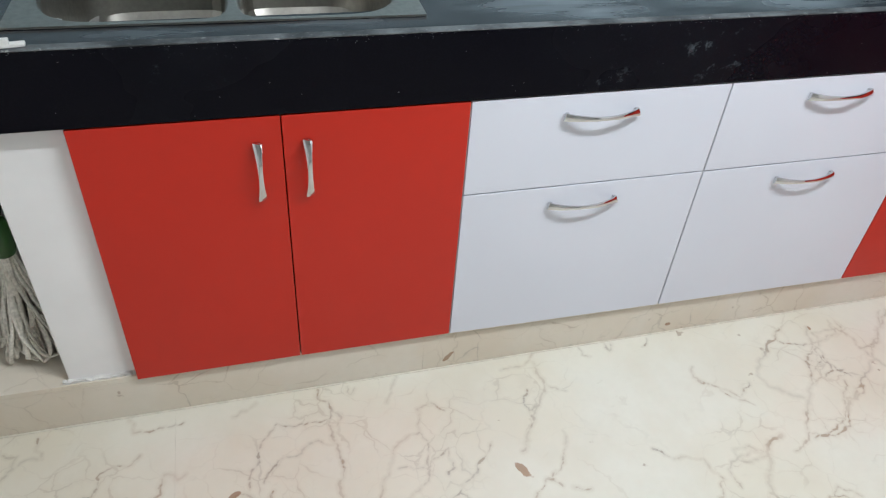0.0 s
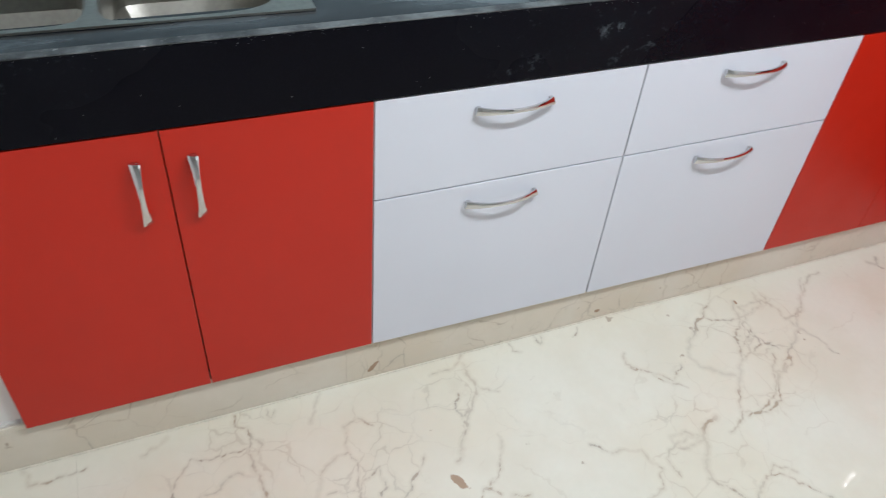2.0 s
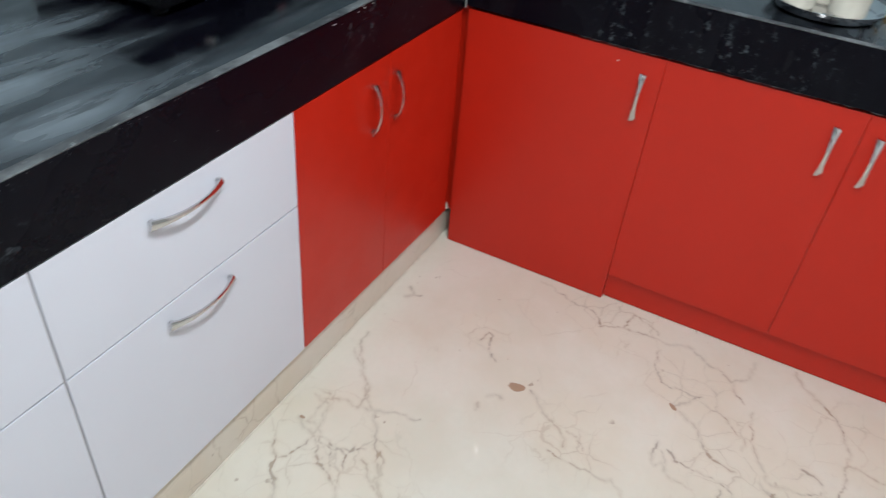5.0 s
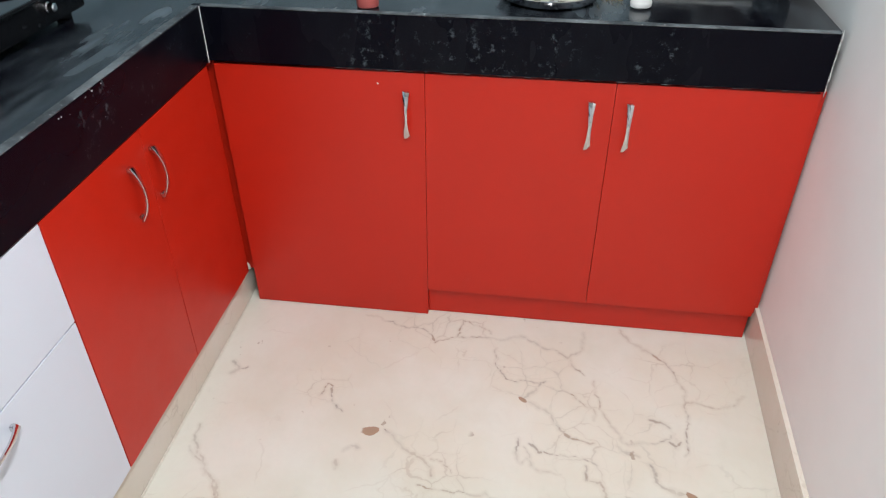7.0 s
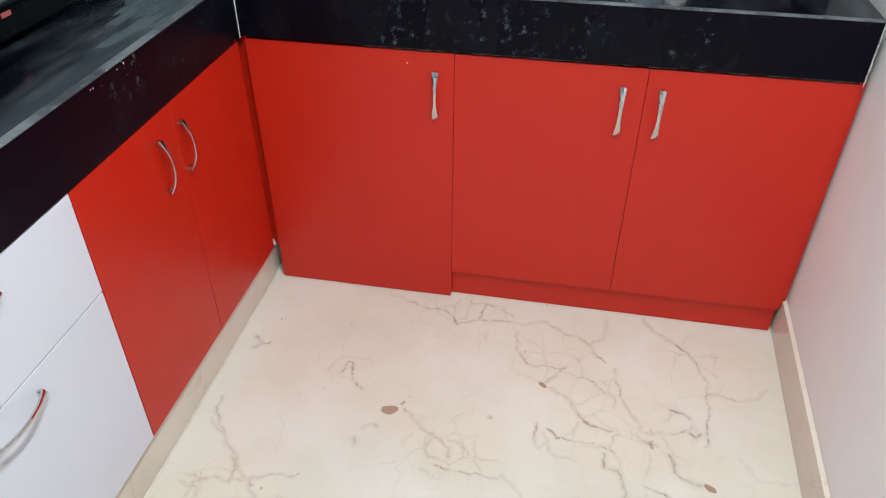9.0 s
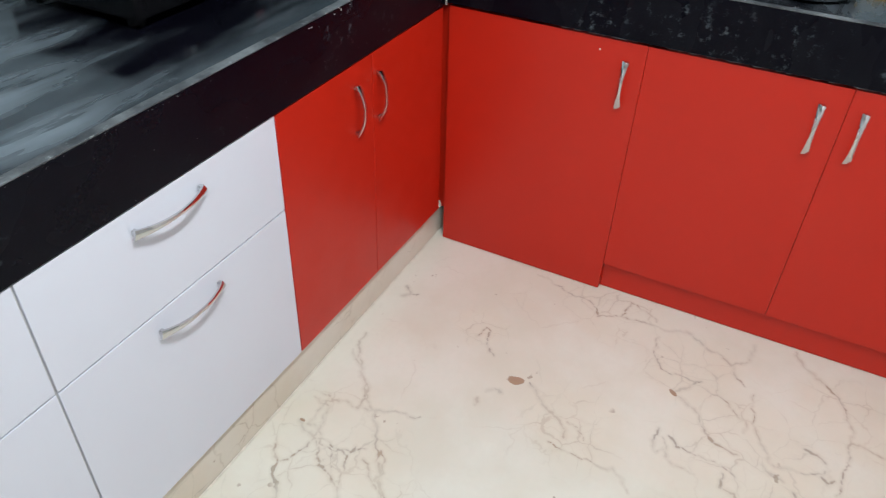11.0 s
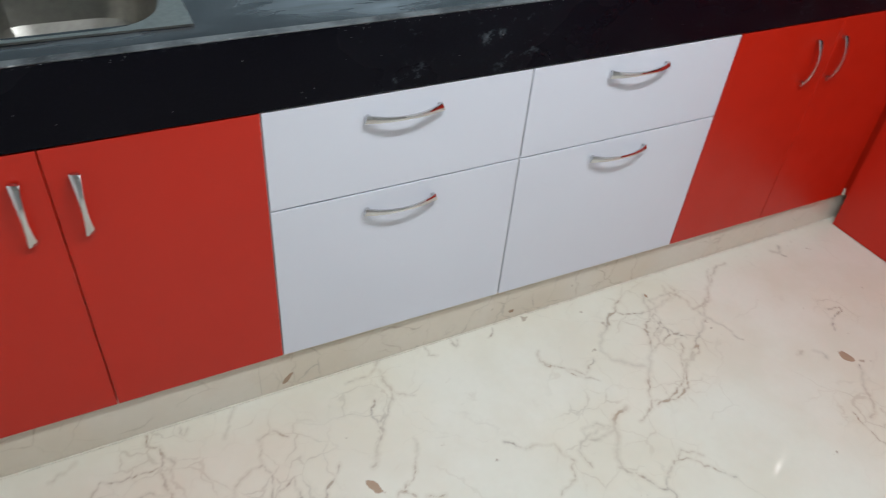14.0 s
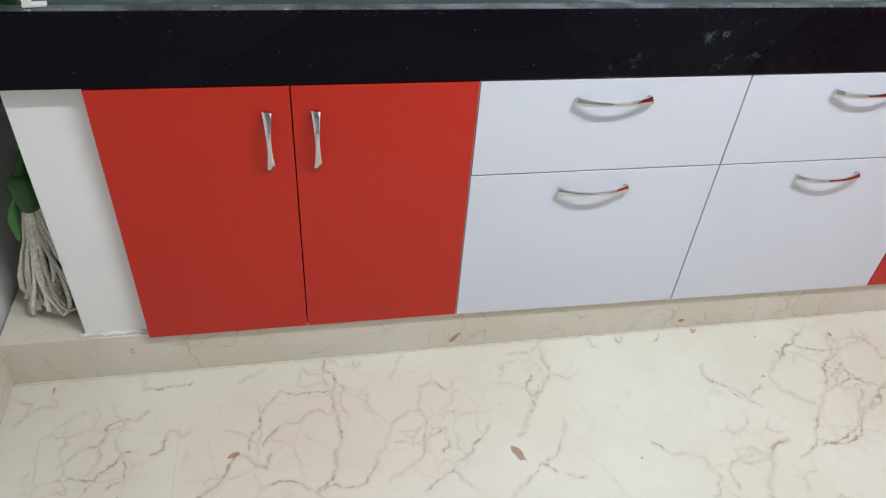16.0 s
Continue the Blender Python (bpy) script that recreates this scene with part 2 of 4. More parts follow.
LEAF_VEINS = (
    (2, (0.586, 1.083), (0.586, 1.034), (0.586, 1.000), (0.561, 0.969), (0.544, 0.947), (0.521, 0.910), (0.498, 0.882), (0.476, 0.848)),
    (1, (0.544, 1.005), (0.522, 0.965), (0.529, 0.940), (0.552, 0.962)),
    (1, (0.591, 1.016), (0.610, 0.997), (0.633, 0.982)),
    (1, (0.502, 1.074), (0.535, 1.076), (0.563, 1.078), (0.592, 1.106)),
    (1, (0.715, 1.105), (0.714, 1.079), (0.733, 1.071)),
    (2, (0.785, 1.103), (0.787, 1.078), (0.800, 1.101)),
    (1, (0.900, 1.100), (0.874, 1.074)),
    (1, (0.957, 0.947), (1.010, 0.907), (1.031, 0.879), (1.079, 0.915)),
    (1, (0.427, 0.705), (0.451, 0.728), (0.481, 0.750), (0.528, 0.787)),
    (2, (0.507, 0.771), (0.529, 0.750)),
    (2, (0.550, 0.741), (0.583, 0.730)))
LEAF_BRANCHES = ((1, (0.581, 0.879), (0.578, 0.850), (0.553, 0.809), (0.525, 0.778)),)
CRACKLE_VEINS = (
    (2, (1.264, 1.059), (1.224, 1.025), (1.170, 0.984), (1.130, 0.953), (1.112, 0.929), (1.119, 0.894)),
    (3, (1.119, 0.894), (1.144, 0.874), (1.162, 0.855), (1.184, 0.844)),
    (1, (1.232, 1.024), (1.261, 1.007), (1.302, 0.997), (1.352, 1.001), (1.409, 1.014), (1.416, 1.062)),
    (2, (1.343, 1.050), (1.317, 0.995), (1.262, 0.946), (1.248, 0.904), (1.236, 0.880), (1.198, 0.843), (1.164, 0.807), (1.141, 0.779), (1.118, 0.737), (1.068, 0.717)),
    (1, (1.236, 0.880), (1.281, 0.891), (1.313, 0.905), (1.341, 0.902)),
    (1, (1.317, 0.995), (1.324, 0.957), (1.313, 0.905)),
    (1, (1.319, 0.870), (1.281, 0.824), (1.310, 0.813), (1.357, 0.848)),
    (1, (1.288, 0.824), (1.257, 0.788), (1.224, 0.761), (1.133, 0.750)))
CRACKLE_BRANCHES = (
    (3, (1.064, 0.762), (1.033, 0.755), (1.011, 0.736), (0.997, 0.703), (0.976, 0.678), (0.960, 0.660), (0.957, 0.632)),
    (1, (0.897, 0.662), (0.895, 0.682), (0.895, 0.709), (0.933, 0.732), (1.008, 0.729)))
MIDDLE_VEINS = (
    (1, (1.426, 1.029), (1.342, 1.030), (1.346, 1.002), (1.310, 0.975), (1.307, 0.941), (1.259, 0.912)),
    (2, (1.589, 1.067), (1.523, 0.995), (1.465, 0.952), (1.408, 0.888), (1.330, 0.843), (1.282, 0.807), (1.240, 0.750), (1.186, 0.734), (1.135, 0.738)),
    (1, (1.413, 1.038), (1.436, 0.997), (1.442, 0.940), (1.452, 0.909), (1.480, 0.817)),
    (1, (1.307, 0.941), (1.323, 0.906), (1.346, 0.879)),
    (1, (0.968, 0.989), (0.953, 0.958), (0.998, 0.918), (1.053, 0.851)),
    (1, (0.757, 0.792), (0.820, 0.758), (0.855, 0.744), (0.872, 0.691)),
    (1, (0.995, 0.720), (0.949, 0.715), (0.929, 0.729), (0.933, 0.752), (0.974, 0.752), (0.998, 0.732)))
MIDDLE_BRANCHES = (
    (2, (0.951, 0.638), (0.976, 0.613), (0.987, 0.590), (1.016, 0.554), (1.021, 0.535), (0.990, 0.510)),
    (1, (1.016, 0.554), (1.041, 0.586), (1.082, 0.601), (1.139, 0.555), (1.169, 0.518)),
    (1, (0.872, 0.691), (0.847, 0.652), (0.816, 0.643), (0.801, 0.634)),
    (1, (1.082, 0.601), (1.104, 0.621), (1.140, 0.588)))
CORNER_VEINS = (
    (2, (1.697, 0.635), (1.678, 0.611), (1.649, 0.585), (1.630, 0.549), (1.604, 0.513), (1.581, 0.509)),
    (1, (1.627, 0.516), (1.623, 0.490), (1.595, 0.467)),
    (1, (1.555, 0.536), (1.549, 0.479), (1.555, 0.388), (1.538, 0.362), (1.510, 0.342)),
    (2, (1.572, 0.723), (1.595, 0.727)),
    (2, (1.621, 0.717), (1.640, 0.702), (1.635, 0.681)),
    (1, (1.782, 0.816), (1.823, 0.806), (1.815, 0.790), (1.760, 0.775), (1.737, 0.747)),
    (2, (1.653, 1.069), (1.596, 1.051), (1.559, 1.022), (1.517, 0.988), (1.471, 0.952), (1.434, 0.956)),
    (1, (1.433, 1.056), (1.428, 1.016), (1.430, 1.004)),
    (2, (1.866, 1.068), (1.848, 1.046), (1.825, 1.060), (1.851, 1.024)))
CORNER_BRANCHES = (
    (1, (2.093, 0.768), (2.076, 0.716), (2.060, 0.665), (2.057, 0.602), (2.006, 0.563), (2.037, 0.506), (2.043, 0.462), (2.041, 0.401)),
    (1, (2.037, 0.506), (2.108, 0.500), (2.089, 0.467), (2.061, 0.418)))
KICK_VEINS = (
    (2, (2.041, 0.401), (2.059, 0.326), (2.026, 0.280), (2.007, 0.228), (1.993, 0.213), (2.018, 0.185), (2.052, 0.174), (2.098, 0.170)),
    (1, (1.994, 0.206), (1.954, 0.192), (1.937, 0.171)),
    (1, (2.008, 0.398), (1.935, 0.391), (1.898, 0.367), (1.892, 0.338), (1.903, 0.268)),
    (2, (1.903, 0.268), (1.859, 0.301), (1.837, 0.321), (1.815, 0.285), (1.793, 0.251), (1.767, 0.244), (1.737, 0.217), (1.722, 0.153)),
    (1, (1.885, 0.254), (1.848, 0.185), (1.826, 0.151), (1.790, 0.152)),
    (1, (1.921, 0.147), (1.828, 0.138), (1.795, 0.119), (1.763, 0.101), (1.731, 0.089), (1.739, 0.039), (1.756, -0.019), (1.775, -0.034)),
    (2, (2.124, 0.071), (2.082, 0.051), (2.045, 0.003), (2.009, -0.037), (1.971, -0.054), (1.924, -0.069)))
WALL_VEINS = (
    (1, (1.924, -0.069), (1.877, -0.071), (1.823, -0.069), (1.770, -0.059), (1.729, -0.058), (1.711, -0.048)),
    (1, (1.877, -0.071), (1.871, -0.116), (1.881, -0.183), (1.917, -0.215)),
    (2, (1.809, 0.021), (1.805, -0.005), (1.790, -0.023)),
    (2, (1.747, -0.019), (1.733, -0.030), (1.751, -0.044)),
    (1, (1.712, 0.326), (1.671, 0.330), (1.641, 0.315), (1.660, 0.297), (1.690, 0.312)),
    (1, (1.700, 0.300), (1.678, 0.279), (1.678, 0.229), (1.676, 0.191), (1.659, 0.148)),
    (1, (1.652, 0.297), (1.631, 0.283), (1.627, 0.259), (1.624, 0.228)),
    (3, (1.655, 0.173), (1.617, 0.173), (1.614, 0.143), (1.586, 0.131), (1.559, 0.126), (1.541, 0.133)),
    (2, (1.721, 0.102), (1.707, 0.091), (1.696, 0.054)))
WALL_BRANCHES = (
    (3, (1.676, 0.031), (1.632, 0.022), (1.614, -0.006), (1.603, -0.048)),
    (1, (1.585, 0.090), (1.576, 0.062), (1.557, 0.028)))
VEINS = SINK_VEINS + SINK_BRANCHES + DOOR_VEINS + DOOR_BRANCHES + DRAWER_VEINS + LEAF_VEINS + LEAF_BRANCHES + CRACKLE_VEINS + CRACKLE_BRANCHES + MIDDLE_VEINS + MIDDLE_BRANCHES + CORNER_VEINS + CORNER_BRANCHES + KICK_VEINS + WALL_VEINS + WALL_BRANCHES
FLOOR_MARBLE = marble(
    "floor_marble", (0.745, 0.738, 0.660),
    blobs=((0.27, 0.92, 0.16), (0.11, 1.05, 0.13), (1.22, 0.87, 0.17), (0.99, 0.70, 0.15), (0.55, 0.98, 0.12), (1.33, 0.95, 0.16),
           (2.06, 0.53, 0.14), (1.82, 0.81, 0.07), (1.93, 0.30, 0.12), (1.75, 0.13, 0.16), (1.95, -0.07, 0.13), (1.62, 0.50, 0.12),
           (-0.40, 0.90, 0.14), (-0.08, 0.88, 0.14), (-0.52, 1.08, 0.09)),
    spots=((0.462, 0.805, FLOOR, 0.021, 2.0), (1.690, 0.664, FLOOR, 0.022, 1.75), (1.832, 0.320, FLOOR, 0.011, 0.9), (1.604, -0.049, FLOOR, 0.014, 0.9),
           (-0.120, 0.873, FLOOR, 0.012, 0.4), (1.346, 1.046, FLOOR, 0.007, 1.5)),
    traced=True)
PLINTH_MARBLE = marble("plinth_marble", (0.73, 0.69, 0.61), blobs=((-0.14, 1.113, 0.12), (0.42, 1.113, 0.10), (0.74, 1.113, 0.14), (1.00, 1.113, 0.12), (1.30, 1.113, 0.10), (1.72, 1.113, 0.12)), spots=((0.379, 1.115, 0.045, 0.014, 1.2), (0.961, 1.115, 0.038, 0.008, 0.2)), veins=0.72)


def granite(name, gloss, film_amount, rough, daubs=0.34, scuffs=(), clouds=()):
    """Black stone with a hazy film of cement dust, wiped in streaks."""
    k = Mat(name)
    _, w = k.noise(5, 3)
    warped = k.vec("ADD", k.pos, k.vec("MULTIPLY", w, (0.10, 0.035, 0.05)))
    stretched = k.vec("MULTIPLY", warped, (0.75, 3.0, 1.0))
    smear, _ = k.noise(3.2, 3, 0.5, vec=stretched)
    streak, _ = k.noise(11, 3, 0.5, vec=k.vec("MULTIPLY", warped, (0.6, 3.6, 1.0)))
    chip, _ = k.noise(48, 5, 0.72)
    grain, _ = k.noise(260, 3)
    film = k.math("MULTIPLY", k.math("MULTIPLY", k.remap(smear, 0.38, 0.68), k.remap(streak, 0.30, 0.72, 0.20, 1.0)), film_amount)
    daub = k.math("MULTIPLY", k.remap(chip, 0.58, 0.78), k.remap(smear, 0.50, 0.70, 0.0, daubs))
    if clouds:
        fleck, _ = k.noise(34, 3, 0.6, vec=k.vec("MULTIPLY", k.pos, (0.6, 1.6, 1.0)))
        daub = k.math("MAXIMUM", daub, k.math("MULTIPLY", k.remap(fleck, 0.70, 0.78, 0.0, 0.55), k.remap(streak, 0.45, 0.6)))
    for x, y, z, r in scuffs:
        d = k.vec("DISTANCE", k.pos, (x, y, z))
        near = k.remap(k.math("ADD", d, k.math("MULTIPLY", k.math("SUBTRACT", smear, 0.5), r * 1.5)), r * 0.1, r, 1.0, 0.0)
        daub = k.math("MAXIMUM", daub, k.math("MULTIPLY", near, k.remap(chip, 0.54, 0.76, 0.0, 0.34)))
    for x, y, r in clouds:
        d = k.vec("LENGTH", k.vec("MULTIPLY", k.vec("SUBTRACT", k.pos, (x, y, 0.0)), (0.55, 1.5, 0.0)), (0.0, 0.0, 0.0))
        near = k.remap(k.math("ADD", d, k.math("MULTIPLY", k.math("SUBTRACT", streak, 0.5), r * 1.2)), r * 0.1, r * 1.3, 0.60, 0.0)
        film = k.math("MAXIMUM", film, k.math("MULTIPLY", near, k.remap(streak, 0.30, 0.70, 0.10, 1.0)))
    dust = k.math("MAXIMUM", film, daub)
    stone = k.mix(k.remap(grain, 0.45, 0.75), (0.0022, 0.0022, 0.005), (0.004, 0.004, 0.0078))
    k.set(Base_Color=k.mix(dust, stone, (0.30, 0.37, 0.42)), Roughness=k.math("ADD", k.remap(smear, 0.3, 0.7, rough, rough + 0.12), k.math("MULTIPLY", dust, 0.5)))
    k.b.inputs["Specular IOR Level"].default_value = gloss
    return k.m


GRANITE = granite("black_granite", 0.5, 0.24, 0.10, clouds=((0.55, 1.205, 0.13), (0.62, 1.15, 0.07), (0.72, 1.27, 0.12), (0.86, 1.22, 0.11), (1.05, 1.16, 0.09), (1.05, 1.30, 0.13), (1.08, 1.44, 0.13), (1.25, 1.42, 0.07), (2.03, 1.157, 0.05), (1.86, 1.213, 0.05)))
APRON = granite("apron_granite", 0.09, 0.008, 0.2, 0.22, ((2.109, 0.70, 0.765, 0.13), (2.109, 0.56, 0.780, 0.12), (2.109, 0.44, 0.762, 0.11), (2.109, 0.30, 0.780, 0.09), (2.109, 0.10, 0.785, 0.08), (0.622, 1.0975, 0.733, 0.07), (0.860, 1.0975, 0.785, 0.09), (0.80, 1.0975, 0.800, 0.05), (0.860, 1.0975, 0.739, 0.08), (1.66, 1.0975, 0.80, 0.09), (1.85, 1.0975, 0.76, 0.09)))
k = Mat("dusty_edge")
n1, _ = k.noise(9, 5, 0.7)
n2, _ = k.noise(75, 4, 0.7)
k.set(Base_Color=k.mix(k.remap(n2, 0.60, 0.72), k.mix(k.remap(n1, 0.36, 0.68), (0.030, 0.035, 0.040), (0.16, 0.18, 0.19)), (0.40, 0.42, 0.43)), Roughness=0.6)
DUSTY = k.bump(n2, 0.5, 0.002).m
STRIP = Mat("strip_glow").set(Emission_Color=(1.0, 1.0, 1.0, 1.0), Emission_Strength=24.0).m
GLOW = Mat("tube_glow").set(Emission_Color=(0.93, 0.97, 1.0, 1.0), Emission_Strength=9.0).m


# ---- mesh helpers ----
def boxes(*specs, bevel=0.0, seg=2):
    """One bmesh of boxes, each (x0, x1, y0, y1, z0, z1), with rounded edges."""
    bm = bmesh.new()
    for x0, x1, y0, y1, z0, z1 in specs:
        r = bmesh.ops.create_cube(bm, size=1.0)
        bmesh.ops.transform(bm, verts=r["verts"], matrix=Matrix.Translation(((x0 + x1) / 2, (y0 + y1) / 2, (z0 + z1) / 2)) @ Matrix.Diagonal((x1 - x0, y1 - y0, z1 - z0, 1)))
    if bevel:
        bmesh.ops.bevel(bm, geom=bm.edges[:], offset=bevel, segments=seg, affect="EDGES", profile=0.5)
    return bm


def lathe(profile, n=40, close=True):
    """A turned body from (radius, height) pairs."""
    bm = bmesh.new()
    rings = [[bm.verts.new((r * math.cos(2 * math.pi * i / n), r * math.sin(2 * math.pi * i / n), z)) for i in range(n)] for r, z in profile]
    for a, b in zip(rings, rings[1:]):
        for i in range(n):
            bm.faces.new((a[i], a[(i + 1) % n], b[(i + 1) % n], b[i]))
    if close:
        bm.faces.new(rings[0][::-1]), bm.faces.new(rings[-1])
    bmesh.ops.recalc_face_normals(bm, faces=bm.faces[:])
    return bm


def sweep(points, radius, n=8, flat=1.0):
    """A round or flattened rod along points; radius is a number or a function of 0..1."""
    bm = bmesh.new()
    pts = [Vector(p) for p in points]
    rings = []
    for i, p in enumerate(pts):
        d = (pts[min(i + 1, len(pts) - 1)] - pts[max(i - 1, 0)]).normalized()
        side = d.cross(Vector((0.13, 0.21, 0.97))).normalized()
        up = side.cross(d)
        r = radius(i / (len(pts) - 1)) if callable(radius) else radius
        rings.append([bm.verts.new(p + side * (r * math.cos(2 * math.pi * j / n)) + up * (r * flat * math.sin(2 * math.pi * j / n))) for j in range(n)])
    for a, b in zip(rings, rings[1:]):
        for j in range(n):
            bm.faces.new((a[j], a[(j + 1) % n], b[(j + 1) % n], b[j]))
    bm.faces.new(rings[0][::-1]), bm.faces.new(rings[-1])
    return bm


def mesh_of(name, bm, material, smooth=True, angle=20):
    me = bpy.data.meshes.new(name)
    bm.to_mesh(me)
    bm.free()
    me.materials.append(material)
    if smooth:
        me.shade_smooth()
        me.set_sharp_from_angle(angle=radians(angle))
    return me


def part(name, bm, material, parent=None, label="", smooth=True, angle=20):
    ob = new(name, mesh_of(name, bm, material, smooth, angle))
    if parent:
        ob.parent = parent
    if label:
        ob["label"] = label
    return ob


def thing(name, label, category, at=None, group="", kind=""):
    ob = new(name)
    ob.empty_display_size = 0.05
    if at:
        ob.matrix_world = at
    return tagged(ob, label, category, group, kind)


def structure(name, bm, material, label, category, smooth=True):
    return tagged(part(name, bm, material, None, "", smooth), label, category, "", "structure")


# ---- the large structure ----
floor = structure("floor", boxes((LEFT - 0.1, RIGHT + 0.1, SOUTH - 0.1, BACK + 0.1, -0.10, FLOOR - 0.012)), GROUT, "cream marble floor laid in large polished slabs", "floor")
structure("ceiling", boxes((LEFT - 0.1, RIGHT + 0.1, SOUTH - 0.1, BACK + 0.1, HIGH, HIGH + 0.1)), CEIL, "plain white painted ceiling above the kitchen", "ceiling")
structure("wall_north", boxes((LEFT - 0.1, RIGHT + 0.1, BACK, BACK + 0.1, -0.1, HIGH)), MINT, "pale mint painted wall behind the long counter", "wall")
structure("wall_west", boxes((LEFT - 0.1, LEFT, SOUTH, BACK, -0.1, HIGH)), PAINT, "white painted wall at the sink end", "wall")
structure("wall_east", boxes((RIGHT, RIGHT + 0.1, SOUTH, BACK, -0.1, HIGH)), MINT, "pale mint painted wall behind the short counter", "wall")
structure("wall_south", boxes((LEFT - 0.1, RIGHT + 0.1, SOUTH - 0.1, SOUTH, -0.1, HIGH)), PAINT, "plain white wall closing the room", "wall")
# the stub wall beside the short run stands slightly askew
ASKEW = pose(2.14, -0.258, 0, 0, 0, -2.5)
stub = structure("wall_stub", boxes((-0.95, 0.60, -0.13, -0.012, -0.1, HIGH)), PAINT, "white painted side wall meeting the short counter", "wall")
stub.matrix_world = ASKEW
skirt = structure("baseboard", boxes((-0.95, 0.06, -0.012, 0.0, FLOOR, 0.124), bevel=0.0015), PLINTH_MARBLE, "cream marble skirting along the side wall", "skirting")
skirt.matrix_world = ASKEW
structure("baseboard", boxes((LEFT, LEFT + 0.0118, SOUTH, 1.134, FLOOR, 0.1245), bevel=0.0015), PLINTH_MARBLE, "cream marble skirting at the sink end", "skirting")

# plinth under the long run: solid core with marble slabs on its face and top
plinth = structure("plinth", boxes((LEFT, 2.30, 1.135, BACK, FLOOR - 0.012, PLINTH - 0.037)), GROUT, "low marble-clad plinth under the cabinets", "plinth")
support = structure("wall_support", boxes((-0.418, -0.288, 1.124, BACK, PLINTH, APRON0 - 0.002), bevel=0.004), COOL, "narrow white plastered support wall under the counter", "wall")
bm = boxes((-0.428, -0.289, 1.1150, 1.124, PLINTH + 0.0005, PLINTH + 0.010))
bmesh.ops.subdivide_edges(bm, edges=[e for e in bm.edges if abs(e.verts[0].co.x - e.verts[1].co.x) > 0.05], cuts=40)
for v in bm.verts:
    rise = noise.noise(v.co * 60) * 0.006 + noise.noise(v.co * 210) * 0.003
    if v.co.z > PLINTH + 0.005:
        v.co.z = max(PLINTH + 0.0015, v.co.z - 0.004 + rise)
    if v.co.y < 1.12:
        v.co.y = max(1.113, v.co.y + 0.003 - abs(rise) * 0.7)
structure("trim", bm, PLASTER, "rough line of white plaster at the foot of the support wall", "plaster trim")

# ---- handles and fronts ----
def handle_bm(length=0.128, rise=0.024):
    """A bowed flat ribbon: narrow in the middle, flaring to slanted ends, on two short posts. Along x, standing off towards -y."""
    bm = bmesh.new()
    n = 32
    rings = []
    for i in range(n + 1):
        u = -1 + 2 * i / n
        y = -rise * (1 - 0.72 * abs(u) ** 2.2)
        half = 0.0038 + 0.0042 * abs(u) ** 1.8
        thick = 0.0014 + 0.0006 * abs(u)
        crown = 0.0011 + 0.0007 * abs(u)
        section = [(-1 + q / 3, -thick - crown * (1 - (-1 + q / 3) ** 2)) for q in range(7)] + [(1, thick), (-1, thick)]
        ring = []
        for across, out in section:
            z = across * half
            slant = -0.40 * abs(u) ** 8 * z if u > 0 else 0.22 * abs(u) ** 8 * z
            ring.append(bm.verts.new((u * length / 2 + slant, y + out, z)))
        rings.append(ring)
    for a, b in zip(rings, rings[1:]):
        for j in range(9):
            bm.faces.new((a[j], b[j], b[(j + 1) % 9], a[(j + 1) % 9]))
    bm.faces.new(rings[0]), bm.faces.new(rings[-1][::-1])
    # foot posts
    for sx in (-1, 1):
        r = bmesh.ops.create_cube(bm, size=1.0)
        bmesh.ops.transform(bm, verts=r["verts"], matrix=Matrix.Translation((sx * length * 0.462, -0.0035, 0)) @ Matrix.Diagonal((0.0085, 0.0085, 0.0125, 1)))
        bmesh.ops.bevel(bm, geom=list({e for v in r["verts"] for e in v.link_edges}), offset=0.0016, segments=2, affect="EDGES")
    bmesh.ops.recalc_face_normals(bm, faces=bm.faces[:])
    return bm


HANDLE = mesh_of("handle", handle_bm(0.152, 0.0235), CHROME, True, 38)
DOOR_HANDLE = mesh_of("handle", handle_bm(0.114, 0.023), CHROME, True, 38)


def handle(parent, x, z, upright=False):
    """Fix a pull to a front that faces -y, at x, z."""
    ob = new("handle", DOOR_HANDLE if upright else HANDLE)
    ob.parent = parent
    ob["label"] = "bowed chrome pull handle"
    ob.matrix_local = pose(x, -0.0005, z, 0, 90 if upright else 0, 0)
    return ob


def front(name, cabinet, x0, x1, z0, z1, material, label, thick=0.018, falls=False):
    """A flat overlay front whose face lies at y = 0 of the cabinet; its lower edge may follow the plinth."""
    bm = boxes((x0, x1, 0.0, thick, z0, z1), bevel=0.0009)
    if falls:
        for v in bm.verts:
            if v.co.z < (z0 + z1) / 2:
                v.co.z -= sag(v.co.x + cabinet.location.x)
    return part(name, bm, material, cabinet, label)


def carcass(cabinet, width, z0, z1, depth=0.50, board=0.016):
    part("body", boxes((0, board, 0.0195, depth, z0, z1), (width - board, width, 0.0195, depth, z0, z1), (board, width - board, 0.0195, depth, z0, z0 + board),
                       (board, width - board, depth - 0.008, depth, z0 + board, z1), (board, width - board, 0.0195, 0.09, z1 - board, z1)), CARCASS, cabinet)


GAP = 0.0011
TOP = APRON0 - 0.003


def sag(x):
    """The plinth's top falls slightly towards the corner."""
    return 0.0125 * max(0.0, x - 0.40)

